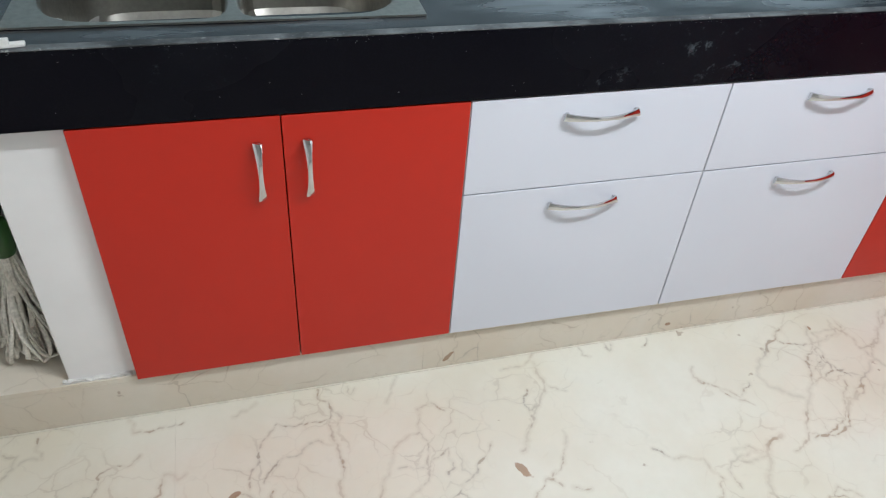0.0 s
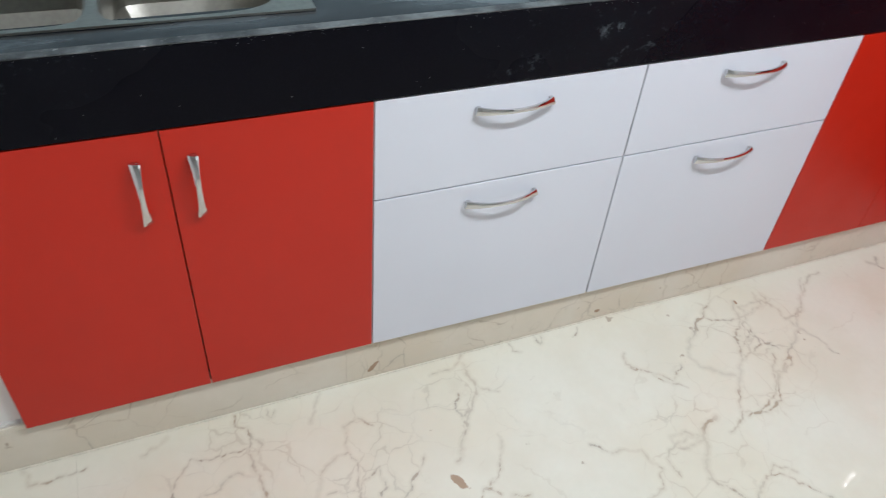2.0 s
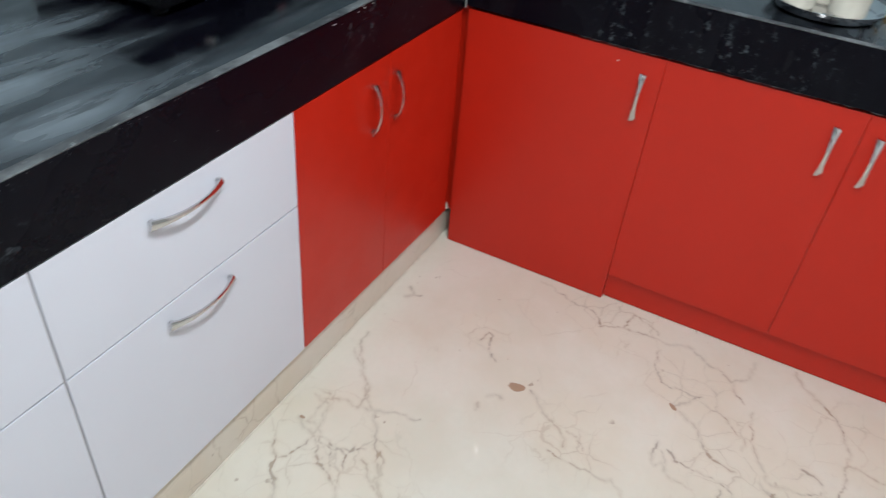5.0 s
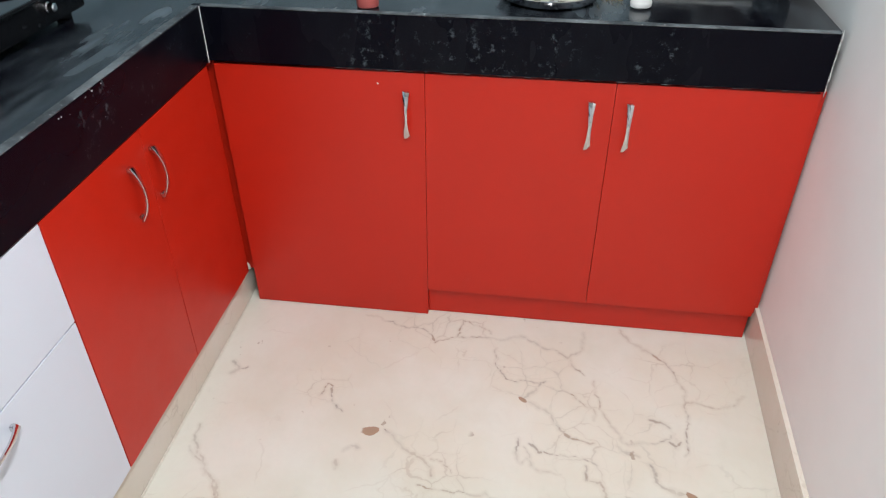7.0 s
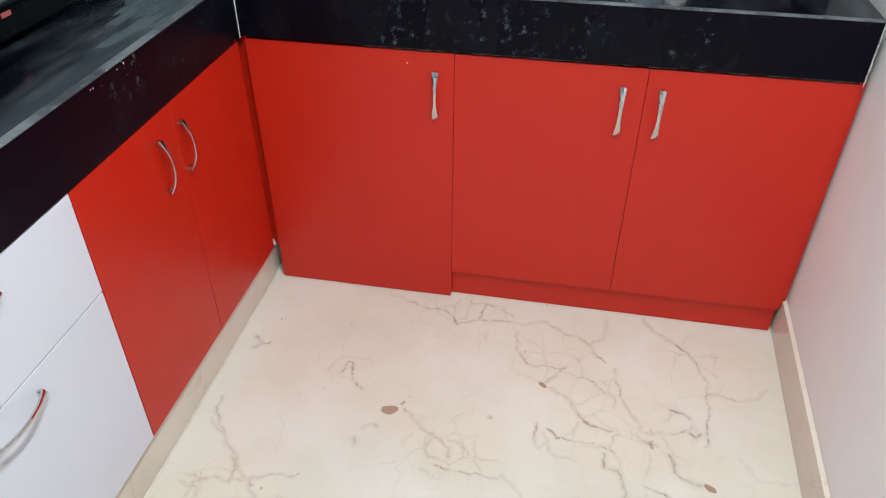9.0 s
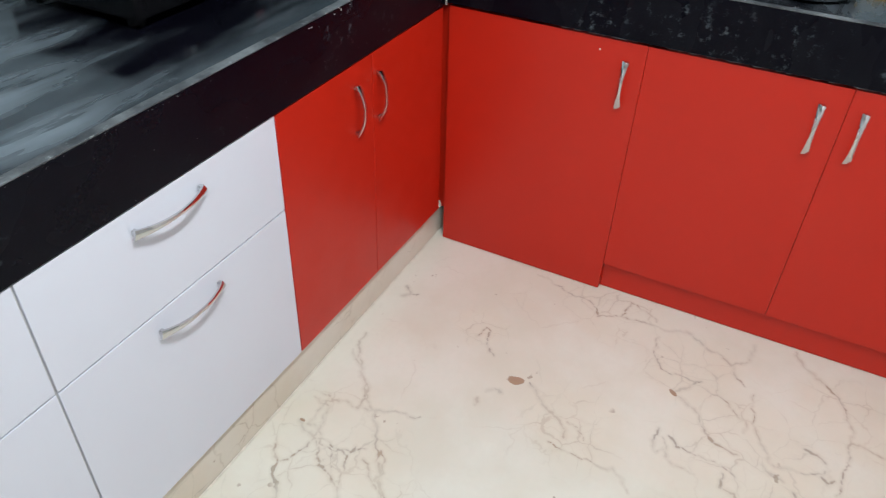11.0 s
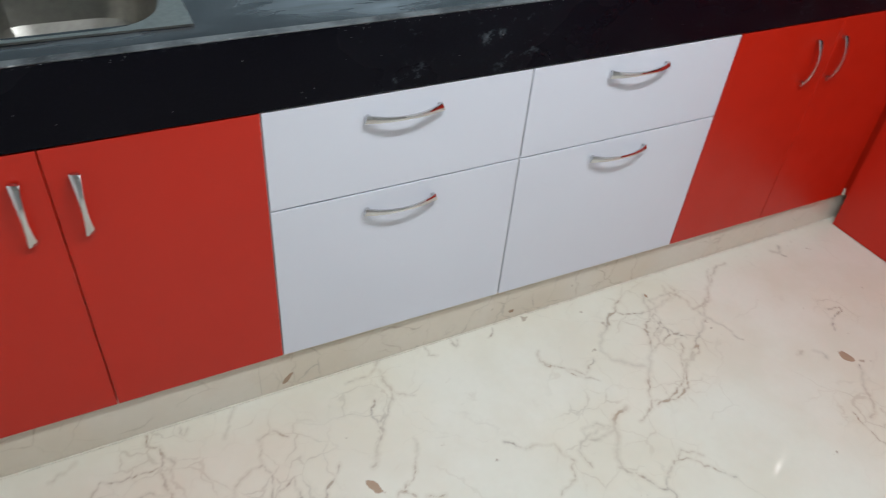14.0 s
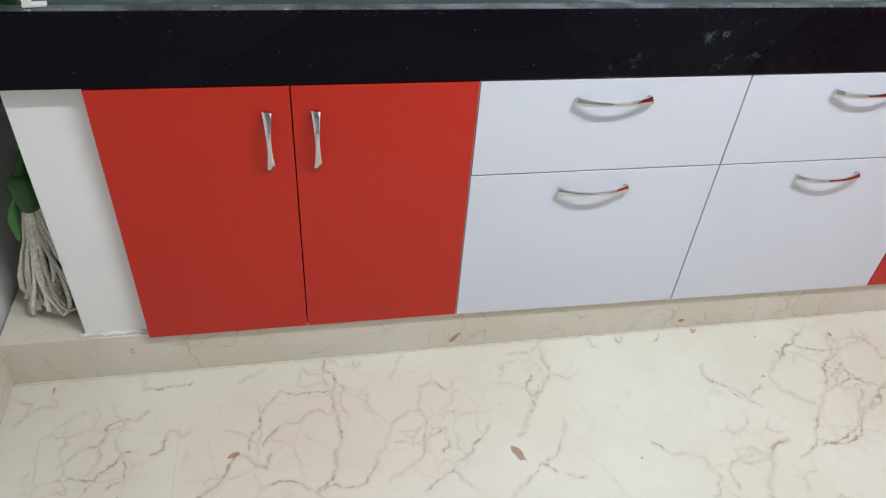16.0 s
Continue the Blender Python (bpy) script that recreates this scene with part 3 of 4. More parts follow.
# sink cabinet
sink_cab = thing("base_cabinet", "glossy red laminate sink cabinet with two doors and chrome handles", "cabinet", pose(-0.287, FRONT, 0), "base cabinets")
carcass(sink_cab, 0.660, PLINTH + 0.001, TOP)
for x0, x1, hx in ((0.0, 0.330, 0.288), (0.330, 0.660, 0.371)):
    d = front("door", sink_cab, x0 + GAP, x1 - GAP, PLINTH + 0.003, TOP, RED, "flat red laminate door", falls=True)
    handle(d, hx, 0.617, True)

# two drawer units
def drawer_unit(x, width, split, rise):
    cab = thing("drawer_unit", "white laminate drawer unit with two wide drawers and chrome pulls", "cabinet", pose(x, FRONT, 0), "drawer units")
    carcass(cab, width, PLINTH + 0.001, TOP)
    part("edge_band", boxes((-0.0020, 0.0002, 0.0030, 0.0190, PLINTH + 0.004, TOP - 0.001)), EDGE, cab, "pale grey edge band")
    for z0, z1, hz in ((PLINTH + 0.001, split, 0.473 + rise), (split, TOP + 0.0016, 0.675 + rise)):
        d = front("drawer_front", cab, GAP, width - GAP * 1.9, z0 + GAP * 1.5, z1 - GAP * 1.5, WHITE, "flat white laminate drawer front", falls=z0 < 0.3)
        handle(d, width / 2 - 0.007, hz)
    return cab


drawer_unit(0.3735, 0.526, 0.5175, 0.003)
drawer_unit(0.900, 0.536, 0.5170, 0.006)

# hob cabinet in the corner of the long run
hob_cab = thing("base_cabinet", "red laminate corner cabinet with two doors beside white drawers", "cabinet", pose(1.4355, FRONT, 0), "base cabinets")
carcass(hob_cab, 0.664, PLINTH + 0.001, TOP)
for x0, x1, hx in ((0.0, 0.332, 0.262), (0.332, 0.664, 0.352)):
    d = front("door", hob_cab, x0 + GAP, x1 - GAP, PLINTH + 0.003, TOP, RED, "flat red laminate door", falls=True)
    handle(d, hx, 0.617, True)

for v in d.data.vertices:
    if v.co.x > 0.65:
        v.co.x += 0.018 * (TOP - v.co.z) / TOP
part("filler_strip", boxes((0.6645, 0.6985, 0.046, 0.060, PLINTH - 0.018, TOP)), RED, hob_cab, "narrow recessed red filler strip")

# short run: its fronts face -x, so the cabinets are turned; local x runs towards -y
TURNED = lambda y: pose(SIDE, y, 0, 0, 0, -90)
corner_cab = thing("corner_cabinet", "red laminate cabinet with one tall blank door reaching the floor", "cabinet", TURNED(1.0850), "base cabinets")
carcass(corner_cab, 0.485, FLOOR + 0.002, TOP)
d = front("door", corner_cab, 0.0, 0.487 - GAP * 0.4, FLOOR + 0.002, TOP, RED, "flat red laminate door reaching the floor")
for v in d.data.vertices:
    if v.co.x < 0.01:
        v.co.x -= 0.007 * v.co.z / TOP
handle(d, 0.445, 0.619, True)
part("paint_speck", lathe([(0.0022, 0.0), (0.0016, 0.0008), (0.0004, 0.001)], 8), WHITE_PLASTIC, d).matrix_local = pose(0.379, 0.0, 0.69, 90, 0, 0)
part("filler_strip", boxes((-0.062, -0.0002, 0.0185, 0.030, PLINTH - 0.024, TOP)), RED, corner_cab, "narrow recessed red filler strip")

wide_cab = thing("base_cabinet", "red laminate double-door cabinet with recessed kickboard on marble floor", "cabinet", TURNED(0.598), "base cabinets")
carcass(wide_cab, 0.845, 0.106, TOP)
for x0, x1, hx in ((0.0, 0.424, 0.375), (0.424, 0.848, 0.459)):
    d = front("door", wide_cab, x0 + GAP * 0.5, x1 - GAP * 0.5, 0.104, TOP, RED, "flat red laminate door")
    handle(d, hx, 0.619, True)
part("kickboard", boxes((0.0, 0.848, 0.018, 0.034, FLOOR + 0.002, 0.1055), bevel=0.0008), RED, wide_cab, "red laminate kickboard")
part("end_strip", boxes((0.8495, 0.862, 0.014, 0.030, 0.106, TOP)), RED, wide_cab)

# ---- worktops ----
SINK = (-0.350, 0.299, 1.171, 1.600)
def pierced(outer, inner, z0, z1):
    """A flat slab with a rectangular opening."""
    bm = bmesh.new()
    loops = {}
    for z in (z0, z1):
        for key, (x0, x1, y0, y1) in (("o", outer), ("i", inner)):
            loops[key, z] = [bm.verts.new((x, y, z)) for x, y in ((x0, y0), (x1, y0), (x1, y1), (x0, y1))]
    for a, b in ((("o", z1), ("i", z1)), (("i", z0), ("o", z0)), (("o", z0), ("o", z1)), (("i", z1), ("i", z0))):
        for n in range(4):
            m = (n + 1) % 4
            bm.faces.new((loops[a][n], loops[a][m], loops[b][m], loops[b][n]))
    bmesh.ops.recalc_face_normals(bm, faces=bm.faces[:])
    return bm


long_top = thing("worktop", "dusty black granite worktop with deep front apron over the cabinets", "worktop", None, "worktops")
part("slab", pierced((LEFT, 2.70, 1.116, BACK), (SINK[0] + 0.02, SINK[1] - 0.02, SINK[2] + 0.02, SINK[3] - 0.02), 0.826, APRON1), GRANITE, long_top)
part("apron", boxes((LEFT, 2.1085, 1.0975, 1.1155, APRON0, APRON1 - 0.0015), bevel=0.002, seg=2), APRON, long_top, "deep polished black granite apron")
part("top_edge", boxes((LEFT, 2.108, 1.0968, 1.1155, APRON1 - 0.0014, APRON1 + 0.0015), bevel=0.0012, seg=2), DUSTY, long_top, "dull dusty grey front edge")
side_top = thing("worktop", "black granite worktop on the short run, with chipped plaster below", "worktop", None, "worktops")
part("slab", boxes((2.125, RIGHT, -0.253, 1.1155, 0.826, APRON1)), GRANITE, side_top)
part("apron", boxes((2.109, 2.1245, -0.250, 1.0970, APRON0 + 0.005, APRON1 - 0.0015), bevel=0.002, seg=2), APRON, side_top, "deep polished black granite apron")
part("top_edge", boxes((2.1083, 2.1245, -0.250, 1.0965, APRON1 - 0.0014, APRON1 + 0.0015), bevel=0.0012, seg=2), DUSTY, side_top, "dull dusty grey front edge")
structure("trim", boxes((2.1072, 2.1092, 1.0954, 1.0976, APRON0, APRON1), bevel=0.0008), PLASTER, "thin white filler line in the apron's inner corner", "filler")

# plaster smears under the short apron and at the wall end
def smears(name, spots, size, label, material=PLASTER):
    """Small irregular blobs of dried plaster, too small to pick apart."""
    bm = bmesh.new()
    rng = random.Random(7)
    for x, y, z in spots:
        r = bmesh.ops.create_icosphere(bm, subdivisions=1, radius=1.0)
        m = Matrix.Translation((x, y, z)) @ Matrix.Diagonal((size[0] * rng.uniform(0.6, 1.3), size[1] * rng.uniform(0.3, 1.5), size[2] * rng.uniform(0.5, 1.4), 1))
        bmesh.ops.transform(bm, verts=r["verts"], matrix=m)
    return tagged(part(name, bm, material), label, "plaster smears", "", "stuff")


rng = random.Random(3)
smears("plaster_smears", [(2.1092, y, APRON0 + 0.0045) for y in [rng.uniform(-0.24, 0.80) for _ in range(60)]], (0.0005, 0.0075, 0.0004), "grey plaster smears along the bottom of the apron", DUST)
smears("plaster_smears", [(2.1092 + rng.uniform(0, 0.004), -0.2515, z) for z in [APRON0 + 0.008 * q for q in range(17)]], (0.003, 0.0016, 0.007), "white plaster smears where apron meets wall")
smears("plaster_smears", [(rng.uniform(-0.58, 1.3), 1.0971, APRON1 + 0.001 - 0.012 * rng.random() ** 4) for _ in range(520)], (0.0008, 0.0003, 0.00035), "tiny grey chips along the worktop edge", DUST)
smears("plaster_smears", [(rng.uniform(-0.58, 2.05), 1.0974, rng.uniform(APRON0 + 0.004, APRON1 - 0.01)) for _ in range(34)], (0.0009, 0.0003, 0.0008), "specks of cement on the dark apron", DUST)
smears("plaster_smears", [(rng.uniform(1.50, 1.75), 1.0973, APRON1 - rng.uniform(0.0, 0.016)) for _ in range(6)], (0.0022, 0.0006, 0.0014), "tiny white chips along the worktop edge")

# ---- sink ----
def bowl_bm(cx, cy, a, b, rect, z, depth, inner):
    """One pressed bowl with its share of the flat rim: rounded-square rings from the rim to the drain."""
    bm = bmesh.new()
    x0, x1, y0, y1 = rect
    n = 72
    angles = sorted(set([2 * math.pi * i / n for i in range(n)] + [math.atan2(y - cy, x - cx) % (2 * math.pi) for x in (x0, x1) for y in (y0, y1)]))

    def ring(sx, sy, zz, power=3.4):
        out = []
        for t in angles:
            c, s = math.cos(t), math.sin(t)
            p = 9.0 if c * inner > 0 and power > 3.2 else power
            r = (abs(c / sx) ** p + abs(s / sy) ** p) ** (-1 / p)
            out.append(bm.verts.new((cx + r * c, cy + r * s, zz)))
        return out

    edge = []
    for t in angles:
        c, s = math.cos(t), math.sin(t)
        r = min((x1 - cx) / c if c > 1e-9 else (x0 - cx) / c if c < -1e-9 else 9, (y1 - cy) / s if s > 1e-9 else (y0 - cy) / s if s < -1e-9 else 9)
        edge.append((cx + r * c, cy + r * s))
    rings = [[bm.verts.new((x, y, z - 0.0035)) for x, y in edge], [bm.verts.new((x, y, z)) for x, y in edge], ring(a, b, z), ring(a - 0.003, b - 0.003, z - 0.002),
             ring(a - 0.007, b - 0.007, z - 0.010), ring(a - 0.012, b - 0.012, z - depth * 0.75), ring(a - 0.03, b - 0.03, z - depth * 0.95, 4),
             ring(a - 0.07, b - 0.07, z - depth, 3), ring(0.04, 0.04, z - depth - 0.004, 2), ring(0.035, 0.035, z - depth - 0.012, 2)]
    for p, q in zip(rings, rings[1:]):
        for i in range(len(p)):
            bm.faces.new((p[i], p[(i + 1) % len(p)], q[(i + 1) % len(p)], q[i]))
    bm.faces.new(rings[-1])
    bmesh.ops.recalc_face_normals(bm, faces=bm.faces[:])
    # the sink sits slightly askew in its cut-out
    bmesh.ops.rotate(bm, cent=(SINK[0], SINK[2], 0), matrix=Matrix.Rotation(radians(-1.1), 3, "Z"), verts=bm.verts[:])
    return bm


sink = thing("kitchen_sink", "brushed steel double-bowl sink set in the black worktop", "sink")
middle = (SINK[0] + SINK[1]) / 2 + 0.012
for x0, x1 in ((SINK[0], middle), (middle, SINK[1])):
    cx, a = (x0 + x1) / 2, (x1 - x0) / 2 - 0.016
    cx = cx + 0.011 if x0 == SINK[0] else cx - 0.011
    part("bowl", bowl_bm(cx, 1.387, a, 0.206, (x0, x1, SINK[2], SINK[3]), APRON1 + 0.0045, 0.19, 1 if x0 == SINK[0] else -1), STEEL, sink)
soap = tagged(part("soap_piece", boxes((-0.300, -0.278, 1.25, 1.275, 0.800, 0.83), bevel=0.008), WHITE_PLASTIC), "small white scrap resting against the sink wall", "scrap")
part("strainer", lathe([(0.034, 0.0), (0.034, 0.004), (0.020, 0.002)]), CHROME, sink).matrix_local = pose(-0.16, 1.400, 0.655)

# white scrap and soap carton beside the sink
scrap = thing("foam_scrap", "torn white foam scrap lying beside the sink", "scrap", pose(-0.320, 1.110, APRON1 + 0.0016, 0, 0, 8))
bm = boxes((-0.017, 0.017, -0.006, 0.006, 0.0, 0.006), (-0.016, -0.003, -0.0055, 0.0055, 0.003, 0.013), bevel=0.0018)
part("scrap_body", bm, WHITE_PLASTIC, scrap)
carton = thing("soap_packet", "green and yellow soap packet standing on the worktop", "packet", pose(-0.403, 1.186, APRON1 + 0.001, 0, 0, 10))
part("wrapper", boxes((-0.035, 0.035, -0.05, 0.05, 0.0, 0.060), bevel=0.006), GREEN, carton)
part("printed_panel", boxes((0.0352, 0.0365, -0.030, 0.034, 0.012, 0.050), bevel=0.0005), YELLOW, carton, "yellow printed panel")

# ---- mop in the niche ----
mop = thing("mop", "grey cotton string mop with green plastic head, leaning in the niche", "mop", pose(-0.478, 1.230, PLINTH + 0.001))
rng = random.Random(11)
part("mop_head", lathe([(0.012, 0.256), (0.018, 0.260), (0.022, 0.274), (0.025, 0.320), (0.020, 0.334), (0.012, 0.340)], 24), SHADED_GREEN, mop, "green plastic clamp with the niche's shade in its colour", angle=50)
part("mop_wing", sweep([(-0.018, -0.004, 0.290), (-0.028, -0.008, 0.270), (-0.037, -0.010, 0.235), (-0.038, -0.010, 0.190)], lambda u: 0.007 + 0.004 * math.sin(u * 3.1), 12, 0.45), GREEN_WING, mop, "light green plastic wing", angle=60)
part("mop_pole", sweep([(0.0, 0.0, 0.334), (0.03, 0.10, 0.44), (0.06, 0.22, 0.570)], 0.011, 12), SHADED_GREEN, mop, angle=50)
for n in range(58):
    a = rng.uniform(0, 2 * math.pi)
    reach = rng.uniform(0.25, 1.0) ** 0.6 * 0.074
    low = rng.uniform(0.010, 0.035)
    start = rng.uniform(0.006, 0.014)
    twist = rng.uniform(-0.5, 0.5)
    pts = []
    for q in range(13):
        u = q / 12
        r = start + (reach - start) * (math.sin(min(1.0, u * 1.15) * math.pi / 2) ** 1.6)
        t = a + twist * u + 0.16 * math.sin(5 * u + n)
        pts.append((r * math.cos(t) * 0.95 + rng.uniform(-0.0012, 0.0012), r * math.sin(t) * 0.85 + rng.uniform(-0.0012, 0.0012), 0.260 * (1 - u) ** 1.05 + low * u))
    if n % 5:
        # the string turns at the bottom and runs back up as a loop
        turn = rng.choice((-1, 1)) * rng.uniform(0.25, 0.6)
        for q in range(1, 7):
            u = q / 6
            t = a + twist + turn * math.sin(u * math.pi / 2)
            r = reach * (1 - 0.45 * u * u) + 0.004 * math.sin(u * 3)
            pts.append((r * math.cos(t) * 0.95, r * math.sin(t) * 0.85, low - 0.004 * math.sin(u * math.pi) + 0.085 * u * u))
    part("string", sweep(pts, rng.uniform(0.0042, 0.0068), 7, rng.uniform(0.40, 0.75)), YARN, mop, angle=70)

# ---- gas stove ----
stove = thing("gas_stove", "black glass-top gas stove with steel knobs on the worktop", "stove", pose(1.34, 1.292, APRON1 + 0.001))
part("body", boxes((0.02, 0.68, 0.012, 0.345, 0.018, 0.076), bevel=0.006), BLACK_PLASTIC, stove)
part("glass_top", boxes((0.0, 0.70, 0.0, 0.36, 0.0765, 0.0835), bevel=0.002), BLACK_GLASS, stove, "black glass cooking surface")
for x in (0.05, 0.65):
    for y in (0.05, 0.31):
        part("foot", lathe([(0.016, 0.0), (0.016, 0.014), (0.012, 0.0178)], 16), BLACK_PLASTIC, stove).matrix_local = pose(x, y, 0)
for x in (0.115, 0.55):
    kn = part("knob", lathe([(0.011, 0.0), (0.011, 0.006), (0.009, 0.008), (0.0085, 0.018), (0.006, 0.020)], 24), CHROME, stove, "round steel knob")
    kn.matrix_local = pose(x, 0.0118, 0.054, 90, 0, 0)
for x in (0.17, 0.53):
    part("burner", lathe([(0.055, 0.0), (0.055, 0.006), (0.040, 0.010), (0.038, 0.020), (0.030, 0.024), (0.010, 0.024)], 32), STEEL, stove).matrix_local = pose(x, 0.19, 0.0837)
    for q in range(4):
        t = q * math.pi / 2 + 0.785
        part("pan_support", sweep([(x + 0.05 * math.cos(t), 0.19 + 0.05 * math.sin(t), 0.116), (x + 0.10 * math.cos(t), 0.19 + 0.10 * math.sin(t), 0.116), (x + 0.11 * math.cos(t), 0.19 + 0.11 * math.sin(t), 0.085)], 0.004, 8), BLACK_PLASTIC, stove, angle=70)
part("sticker", boxes((0.315, 0.340, 0.0105, 0.0118, 0.055, 0.063)), PINK, stove, "small red sticker")

bm = bmesh.new()
bmesh.ops.create_grid(bm, x_segments=44, y_segments=36, size=0.5)
for v in bm.verts:
    x, y = v.co.x * 0.17, v.co.y * 0.13
    fall = max(0.0, 1 - (2 * v.co.x) ** 2) * max(0.0, 1 - (2 * v.co.y) ** 2)
    fold = abs(noise.noise(Vector((x * 26, y * 20, 0.4)))) * 0.055 + abs(noise.noise(Vector((x * 60, y * 55, 2.0)))) * 0.020
    edge = 1 + 0.16 * noise.noise(Vector((v.co.x * 3, v.co.y * 3, 5.0)))
    v.co = Vector((x * edge, y * edge, 0.001 + 0.012 * fall + fold * fall ** 0.5))
bmesh.ops.solidify(bm, geom=bm.faces[:], thickness=0.0012)
cloth = tagged(part("kitchen_cloth", bm, CLOTH, angle=60), "crumpled purple and white kitchen cloth on the worktop", "cloth")
cloth.matrix_world = pose(1.050, 1.575, APRON1 + 0.001, 0, 0, 12)

# ---- things on the short worktop ----
ZT = APRON1 + 0.001
tray = thing("spice_tray", "round steel tray holding cream ceramic jars on the black worktop", "tray", pose(2.272, 0.335, ZT))
part("tray_dish", lathe([(0.085, 0.0), (0.108, 0.006), (0.118, 0.018), (0.120, 0.024), (0.117, 0.0245), (0.114, 0.020), (0.104, 0.009), (0.082, 0.004)], 56), CHROME, tray, "polished steel dish")
for x, y, r, h in ((-0.02, 0.055, 0.036, 0.10), (-0.01, -0.045, 0.038, 0.11), (0.055, 0.005, 0.036, 0.10)):
    jar = tagged(part("spice_jar", lathe([(r * 0.92, 0.0), (r, 0.004), (r, h * 0.86), (r * 0.8, h * 0.93), (r * 0.8, h)], 32), CREAM_CERAMIC), "cream ceramic spice jar standing in the steel tray", "jar", "spice jars")
    jar.matrix_world = pose(2.272 + x, 0.335 + y, ZT + 0.0045)
    part("lid", lathe([(r * 0.84, h), (r * 0.86, h + 0.004), (r * 0.86, h + 0.016), (r * 0.7, h + 0.02)], 32), STEEL, jar, "steel lid")
spoon = tagged(part("spoon", lathe([(0.004, 0.0), (0.012, 0.002), (0.014, 0.006), (0.011, 0.009), (0.003, 0.010)], 20), CHROME), "small steel spoon bowl lying in the tray", "spoon")
spoon.matrix_world = pose(2.192, 0.325, ZT + 0.0105)

cup = thing("cup", "pink plastic cup at the edge of the worktop", "cup", pose(2.155, 0.727, ZT))
part("cup_body", lathe([(0.022, 0.0), (0.024, 0.002), (0.030, 0.075), (0.031, 0.078), (0.029, 0.078), (0.0225, 0.004)], 32), PINK, cup)

plug = thing("power_plug", "white three-pin power plug with cable lying on the worktop", "plug", pose(2.222, 0.137, ZT, 0, 0, 10))
bm = lathe([(0.014, 0.0), (0.020, 0.004), (0.021, 0.012), (0.018, 0.022), (0.010, 0.027)], 24)
bmesh.ops.transform(bm, verts=bm.verts[:], matrix=Matrix.Diagonal((0.85, 1.15, 1, 1)))
part("plug_body", bm, WHITE_PLASTIC, plug)
part("grip", boxes((0.004, 0.018, -0.006, 0.006, 0.020, 0.036), bevel=0.003), WHITE_PLASTIC, plug)
part("pin", boxes((-0.003, 0.003, -0.012, -0.008, 0.026, 0.040), bevel=0.001), CHROME, plug)
part("cable", sweep([(0.014, 0.0, 0.030), (0.03, -0.01, 0.045), (0.06, -0.028, 0.05), (0.10, -0.035, 0.02), (0.14, -0.02, 0.004), (0.20, 0.03, 0.004)], 0.0035, 8), WHITE_PLASTIC, plug, angle=70)
lighter = tagged(part("lighter", boxes((2.315, 2.333, 0.165, 0.215, ZT, ZT + 0.013), bevel=0.004), YELLOW), "small yellow lighter lying beside the tray", "lighter")

oven = thing("microwave_oven", "black countertop microwave oven with a silver lower edge", "microwave", pose(2.345, 0.0, ZT))
part("casing", boxes((0.012, 0.33, -0.215, 0.115, 0.012, 0.25), bevel=0.006), BLACK_PLASTIC, oven)
part("door", boxes((0.0, 0.0115, -0.130, 0.115, 0.022, 0.248), bevel=0.003), BLACK_GLASS, oven, "black glass oven door")
part("lower_edge", boxes((-0.001, 0.0115, -0.125, 0.112, 0.012, 0.0205), bevel=0.002), WHITE_PLASTIC, oven, "silver-white lower edge strip")
for y in (-0.19, 0.09):
    for x in (0.03, 0.30):
        part("foot", lathe([(0.012, 0.0), (0.012, 0.0118)], 14), BLACK_PLASTIC, oven).matrix_local = pose(x, y, 0)

# ---- lamps ----
batten = thing("tube_light", "white ceiling batten with a lit tube", "ceiling lamp")
part("housing", boxes((TUBE[0] - 0.61, TUBE[0] + 0.61, TUBE[1] - 0.025, TUBE[1] + 0.025, TUBE[2] + 0.012, HIGH), bevel=0.004), WHITE_PLASTIC, batten)
bm = lathe([(0.012, -0.59), (0.013, -0.585), (0.013, 0.585), (0.012, 0.59)], 20)
part("tube", bm, GLOW, batten, "glowing tube").matrix_local = pose(TUBE[0], TUBE[1], TUBE[2] - 0.004, 0, 90, 0)
night = thing("wall_lamp", "small lit lamp strip on the wall above the short worktop", "lamp")
part("lamp_base", boxes((2.685, 2.6995, 1.045, 1.085, 1.51, 1.715), bevel=0.003), WHITE_PLASTIC, night)
part("glow_strip", boxes((2.681, 2.6848, 1.0636, 1.0664, 1.552, 1.673), bevel=0.001), STRIP, night, "glowing strip")

# ---- marble pieces: plinth slabs and floor slabs ----
for x0, x1, top, y in ((LEFT + 0.012, 0.3190, 0.0, 1.113), (0.3191, 1.7530, -0.002, 1.113), (1.7531, 2.300, 0.0, 1.113)):
    for bm in (boxes((x0, x1, y, 1.1345, FLOOR + 0.0005, PLINTH - 0.0125 + top), bevel=0.0004), boxes((x0, x1, y, BACK, PLINTH - 0.012 + top, PLINTH + top), bevel=0.0005)):
        for v in bm.verts:
            if v.co.z > 0.05:
                v.co.z -= sag(v.co.x)
        part("marble_slab", bm, PLINTH_MARBLE, plinth)
part("grout_blob", lathe([(0.008, 0.0), (0.006, 0.010), (0.0025, 0.018), (0.0008, 0.022)], 9), CREAM_GROUT, plinth).matrix_local = pose(2.138, 1.110, PLINTH - 0.026)


def jagged(points, rng):
    """Break a run of points into short crooked steps, as a crack wanders."""
    pts = [np.array(p) for p in points]
    for amount in (0.16, 0.18, 0.20):
        longer = [pts[0]]
        for p, q in zip(pts, pts[1:]):
            d = q - p
            if np.hypot(*d) > 0.010:
                longer.append((p + q) / 2 + np.array((-d[1], d[0])) * rng.uniform(-amount, amount))
            longer.append(q)
        pts = longer
    return pts


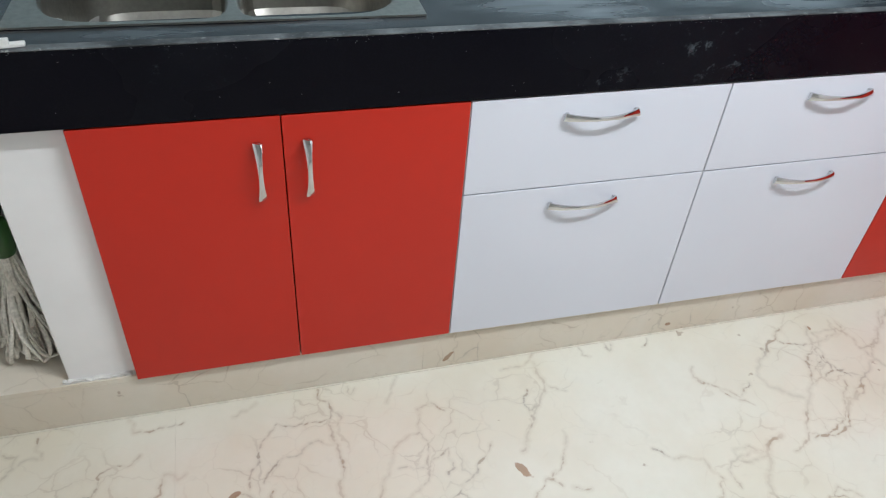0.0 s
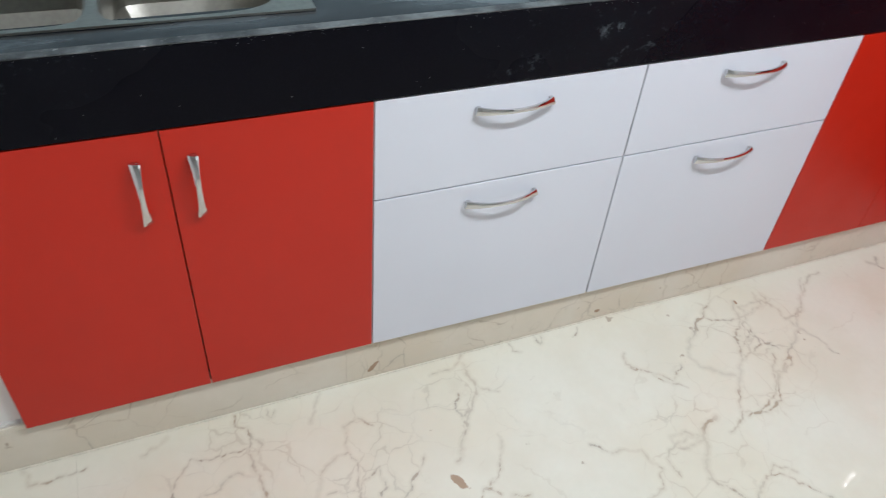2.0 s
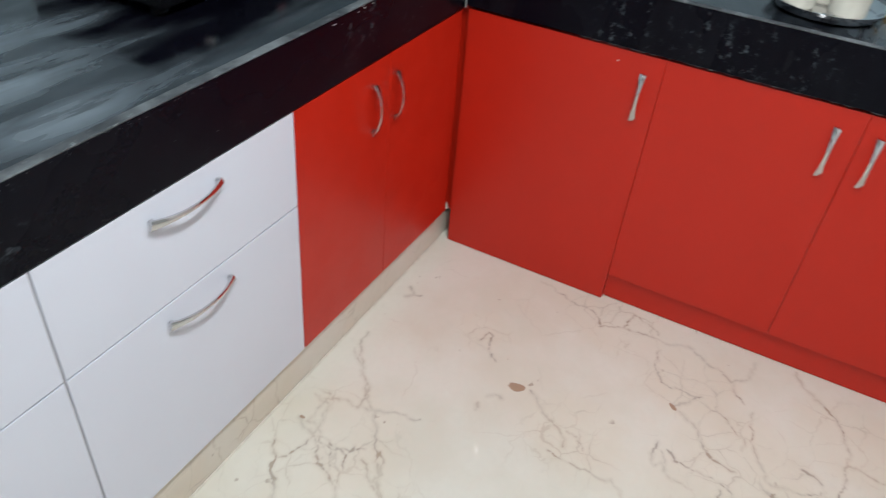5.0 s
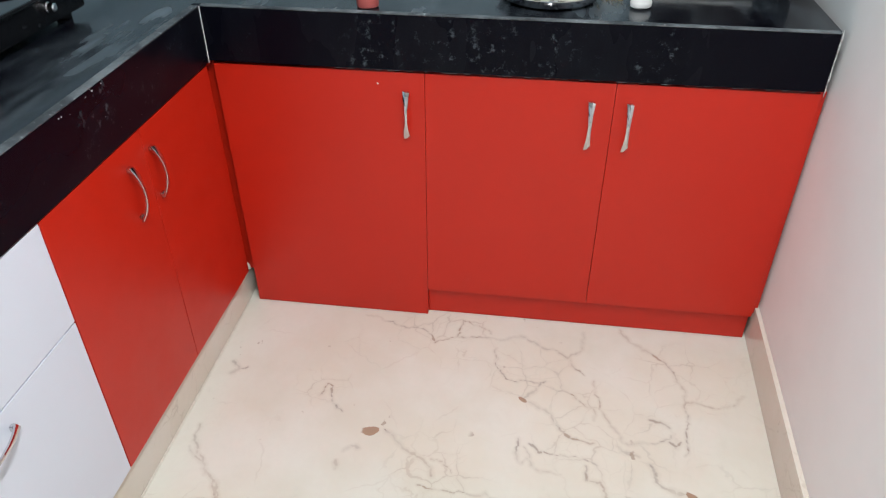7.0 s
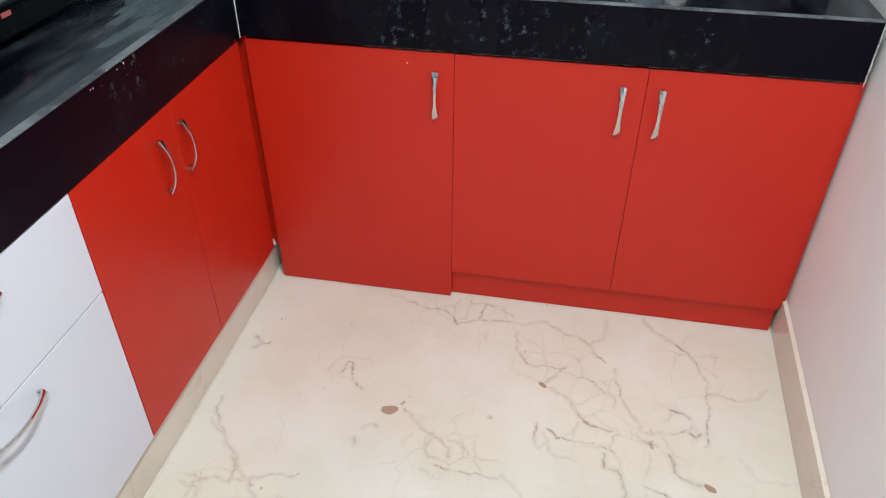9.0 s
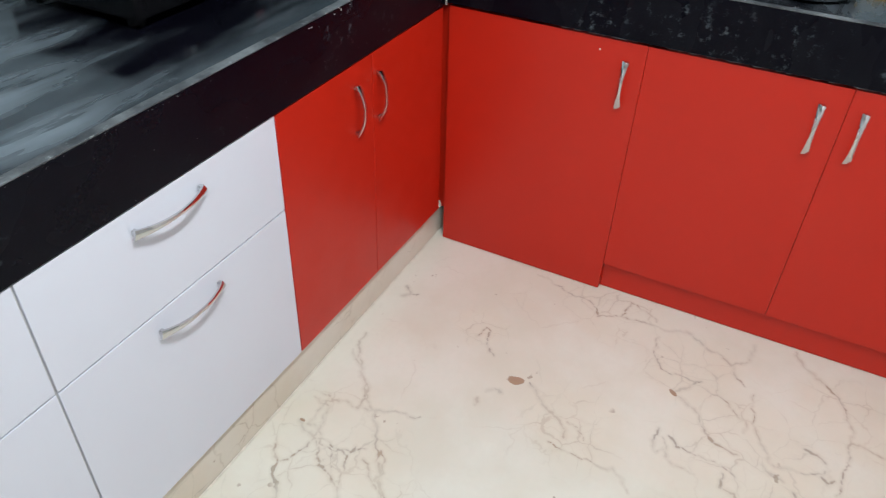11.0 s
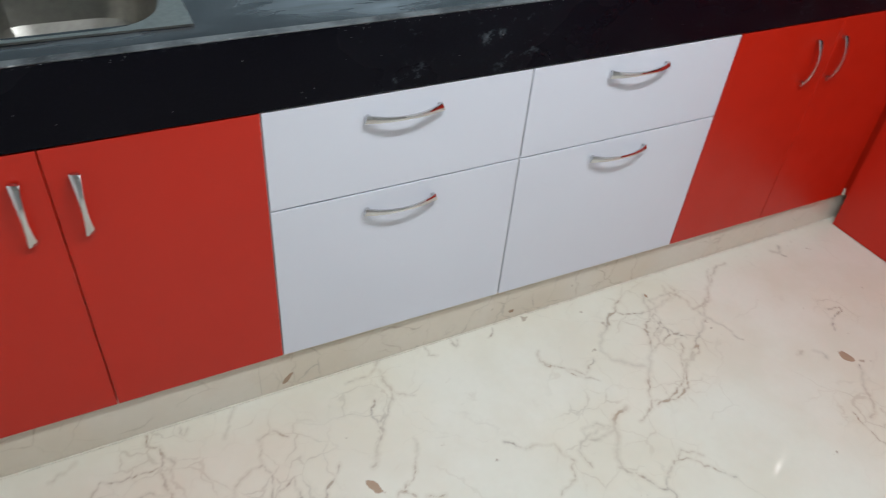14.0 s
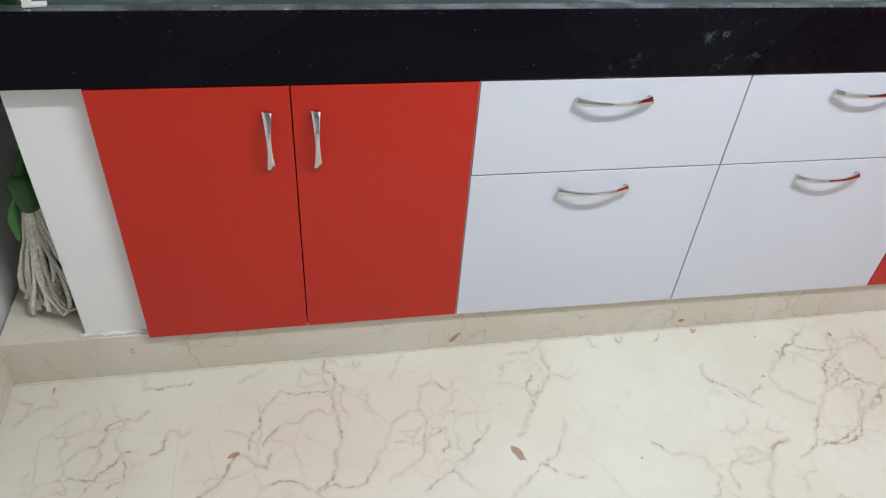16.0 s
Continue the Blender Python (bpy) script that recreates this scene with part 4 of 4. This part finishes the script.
def veined_slab(x0, x1, y0, y1, step=0.003, seen=1.13):
    """A floor slab whose top carries, at each place, how near the closest vein lies (1 on it, 0 away from it)."""
    gx = np.linspace(x0, x1, int((x1 - x0) / step) + 1)
    gy = np.r_[np.linspace(y0, seen, int((seen - y0) / step) + 1), y1]
    field = np.zeros((len(gy), len(gx)))
    rng = random.Random(21)
    for weight, *run in VEINS:
        pts = jagged(run, rng)
        reach = {1: 0.0082, 2: 0.0100, 3: 0.0120}[weight]
        for p, q in zip(pts, pts[1:]):
            wide = reach * rng.uniform(0.7, 1.45)
            peak = rng.uniform(0.72, 1.0) + 0.05 * weight
            i0, i1 = np.searchsorted(gx, (min(p[0], q[0]) - wide, max(p[0], q[0]) + wide))
            j0, j1 = np.searchsorted(gy, (min(p[1], q[1]) - wide, max(p[1], q[1]) + wide))
            if i1 <= i0 or j1 <= j0:
                continue
            X, Y = np.meshgrid(gx[i0:i1], gy[j0:j1])
            d = q - p
            u = np.clip(((X - p[0]) * d[0] + (Y - p[1]) * d[1]) / max(d @ d, 1e-9), 0, 1)
            away = np.hypot(X - p[0] - u * d[0], Y - p[1] - u * d[1])
            near = np.clip(1 - away / wide, 0, 1) * peak
            field[j0:j1, i0:i1] = np.maximum(field[j0:j1, i0:i1], near)
    nx, ny = len(gx), len(gy)
    X, Y = np.meshgrid(gx, gy)
    top = np.c_[X.ravel(), Y.ravel(), np.full(nx * ny, FLOOR)]
    under = np.array([(x, y, FLOOR - 0.0118) for x, y in ((x0, y0), (x1, y0), (x1, y1), (x0, y1))])
    n = np.arange(nx * ny).reshape(ny, nx)
    quads = np.stack((n[:-1, :-1], n[:-1, 1:], n[1:, 1:], n[1:, :-1]), -1).reshape(-1, 4).tolist()
    b0 = nx * ny
    sides = [[b0 + 3, b0 + 2, b0 + 1, b0], n[0][::-1].tolist() + [b0, b0 + 1], n[:, -1][::-1].tolist() + [b0 + 1, b0 + 2], n[-1].tolist() + [b0 + 2, b0 + 3], n[:, 0].tolist() + [b0 + 3, b0]]
    me = bpy.data.meshes.new("marble_slab")
    me.from_pydata(np.r_[top, under].tolist(), [], quads + sides)
    vein = me.attributes.new("vein", "FLOAT", "POINT")
    vein.data.foreach_set("value", np.r_[field.ravel(), np.zeros(4)].astype(np.float32))
    me.materials.append(FLOOR_MARBLE)
    ob = new("marble_slab", me)
    ob.parent = floor
    return ob


xs, ys = (LEFT - 0.05, -0.232, 2.168, RIGHT + 0.05), (SOUTH - 0.05, -1.50, -0.30, BACK + 0.05)
for x0, x1 in zip(xs, xs[1:]):
    for y0, y1 in zip(ys, ys[1:]):
        if x0 < 2.0 and y1 > 0.0:
            veined_slab(x0 + 0.0001, x1 - 0.0001, y0 + 0.0001, y1 - 0.0001)
        else:
            part("marble_slab", boxes((x0 + 0.0001, x1 - 0.0001, y0 + 0.0001, y1 - 0.0001, FLOOR - 0.0118, FLOOR), bevel=0.0002, seg=1), FLOOR_MARBLE, floor)

structure("trim", boxes((LEFT + 0.013, 2.12, 1.1080, 1.1126, FLOOR, FLOOR + 0.0020), bevel=0.0006), CREAM_GROUT, "pale grout line along the foot of the plinth", "grout")
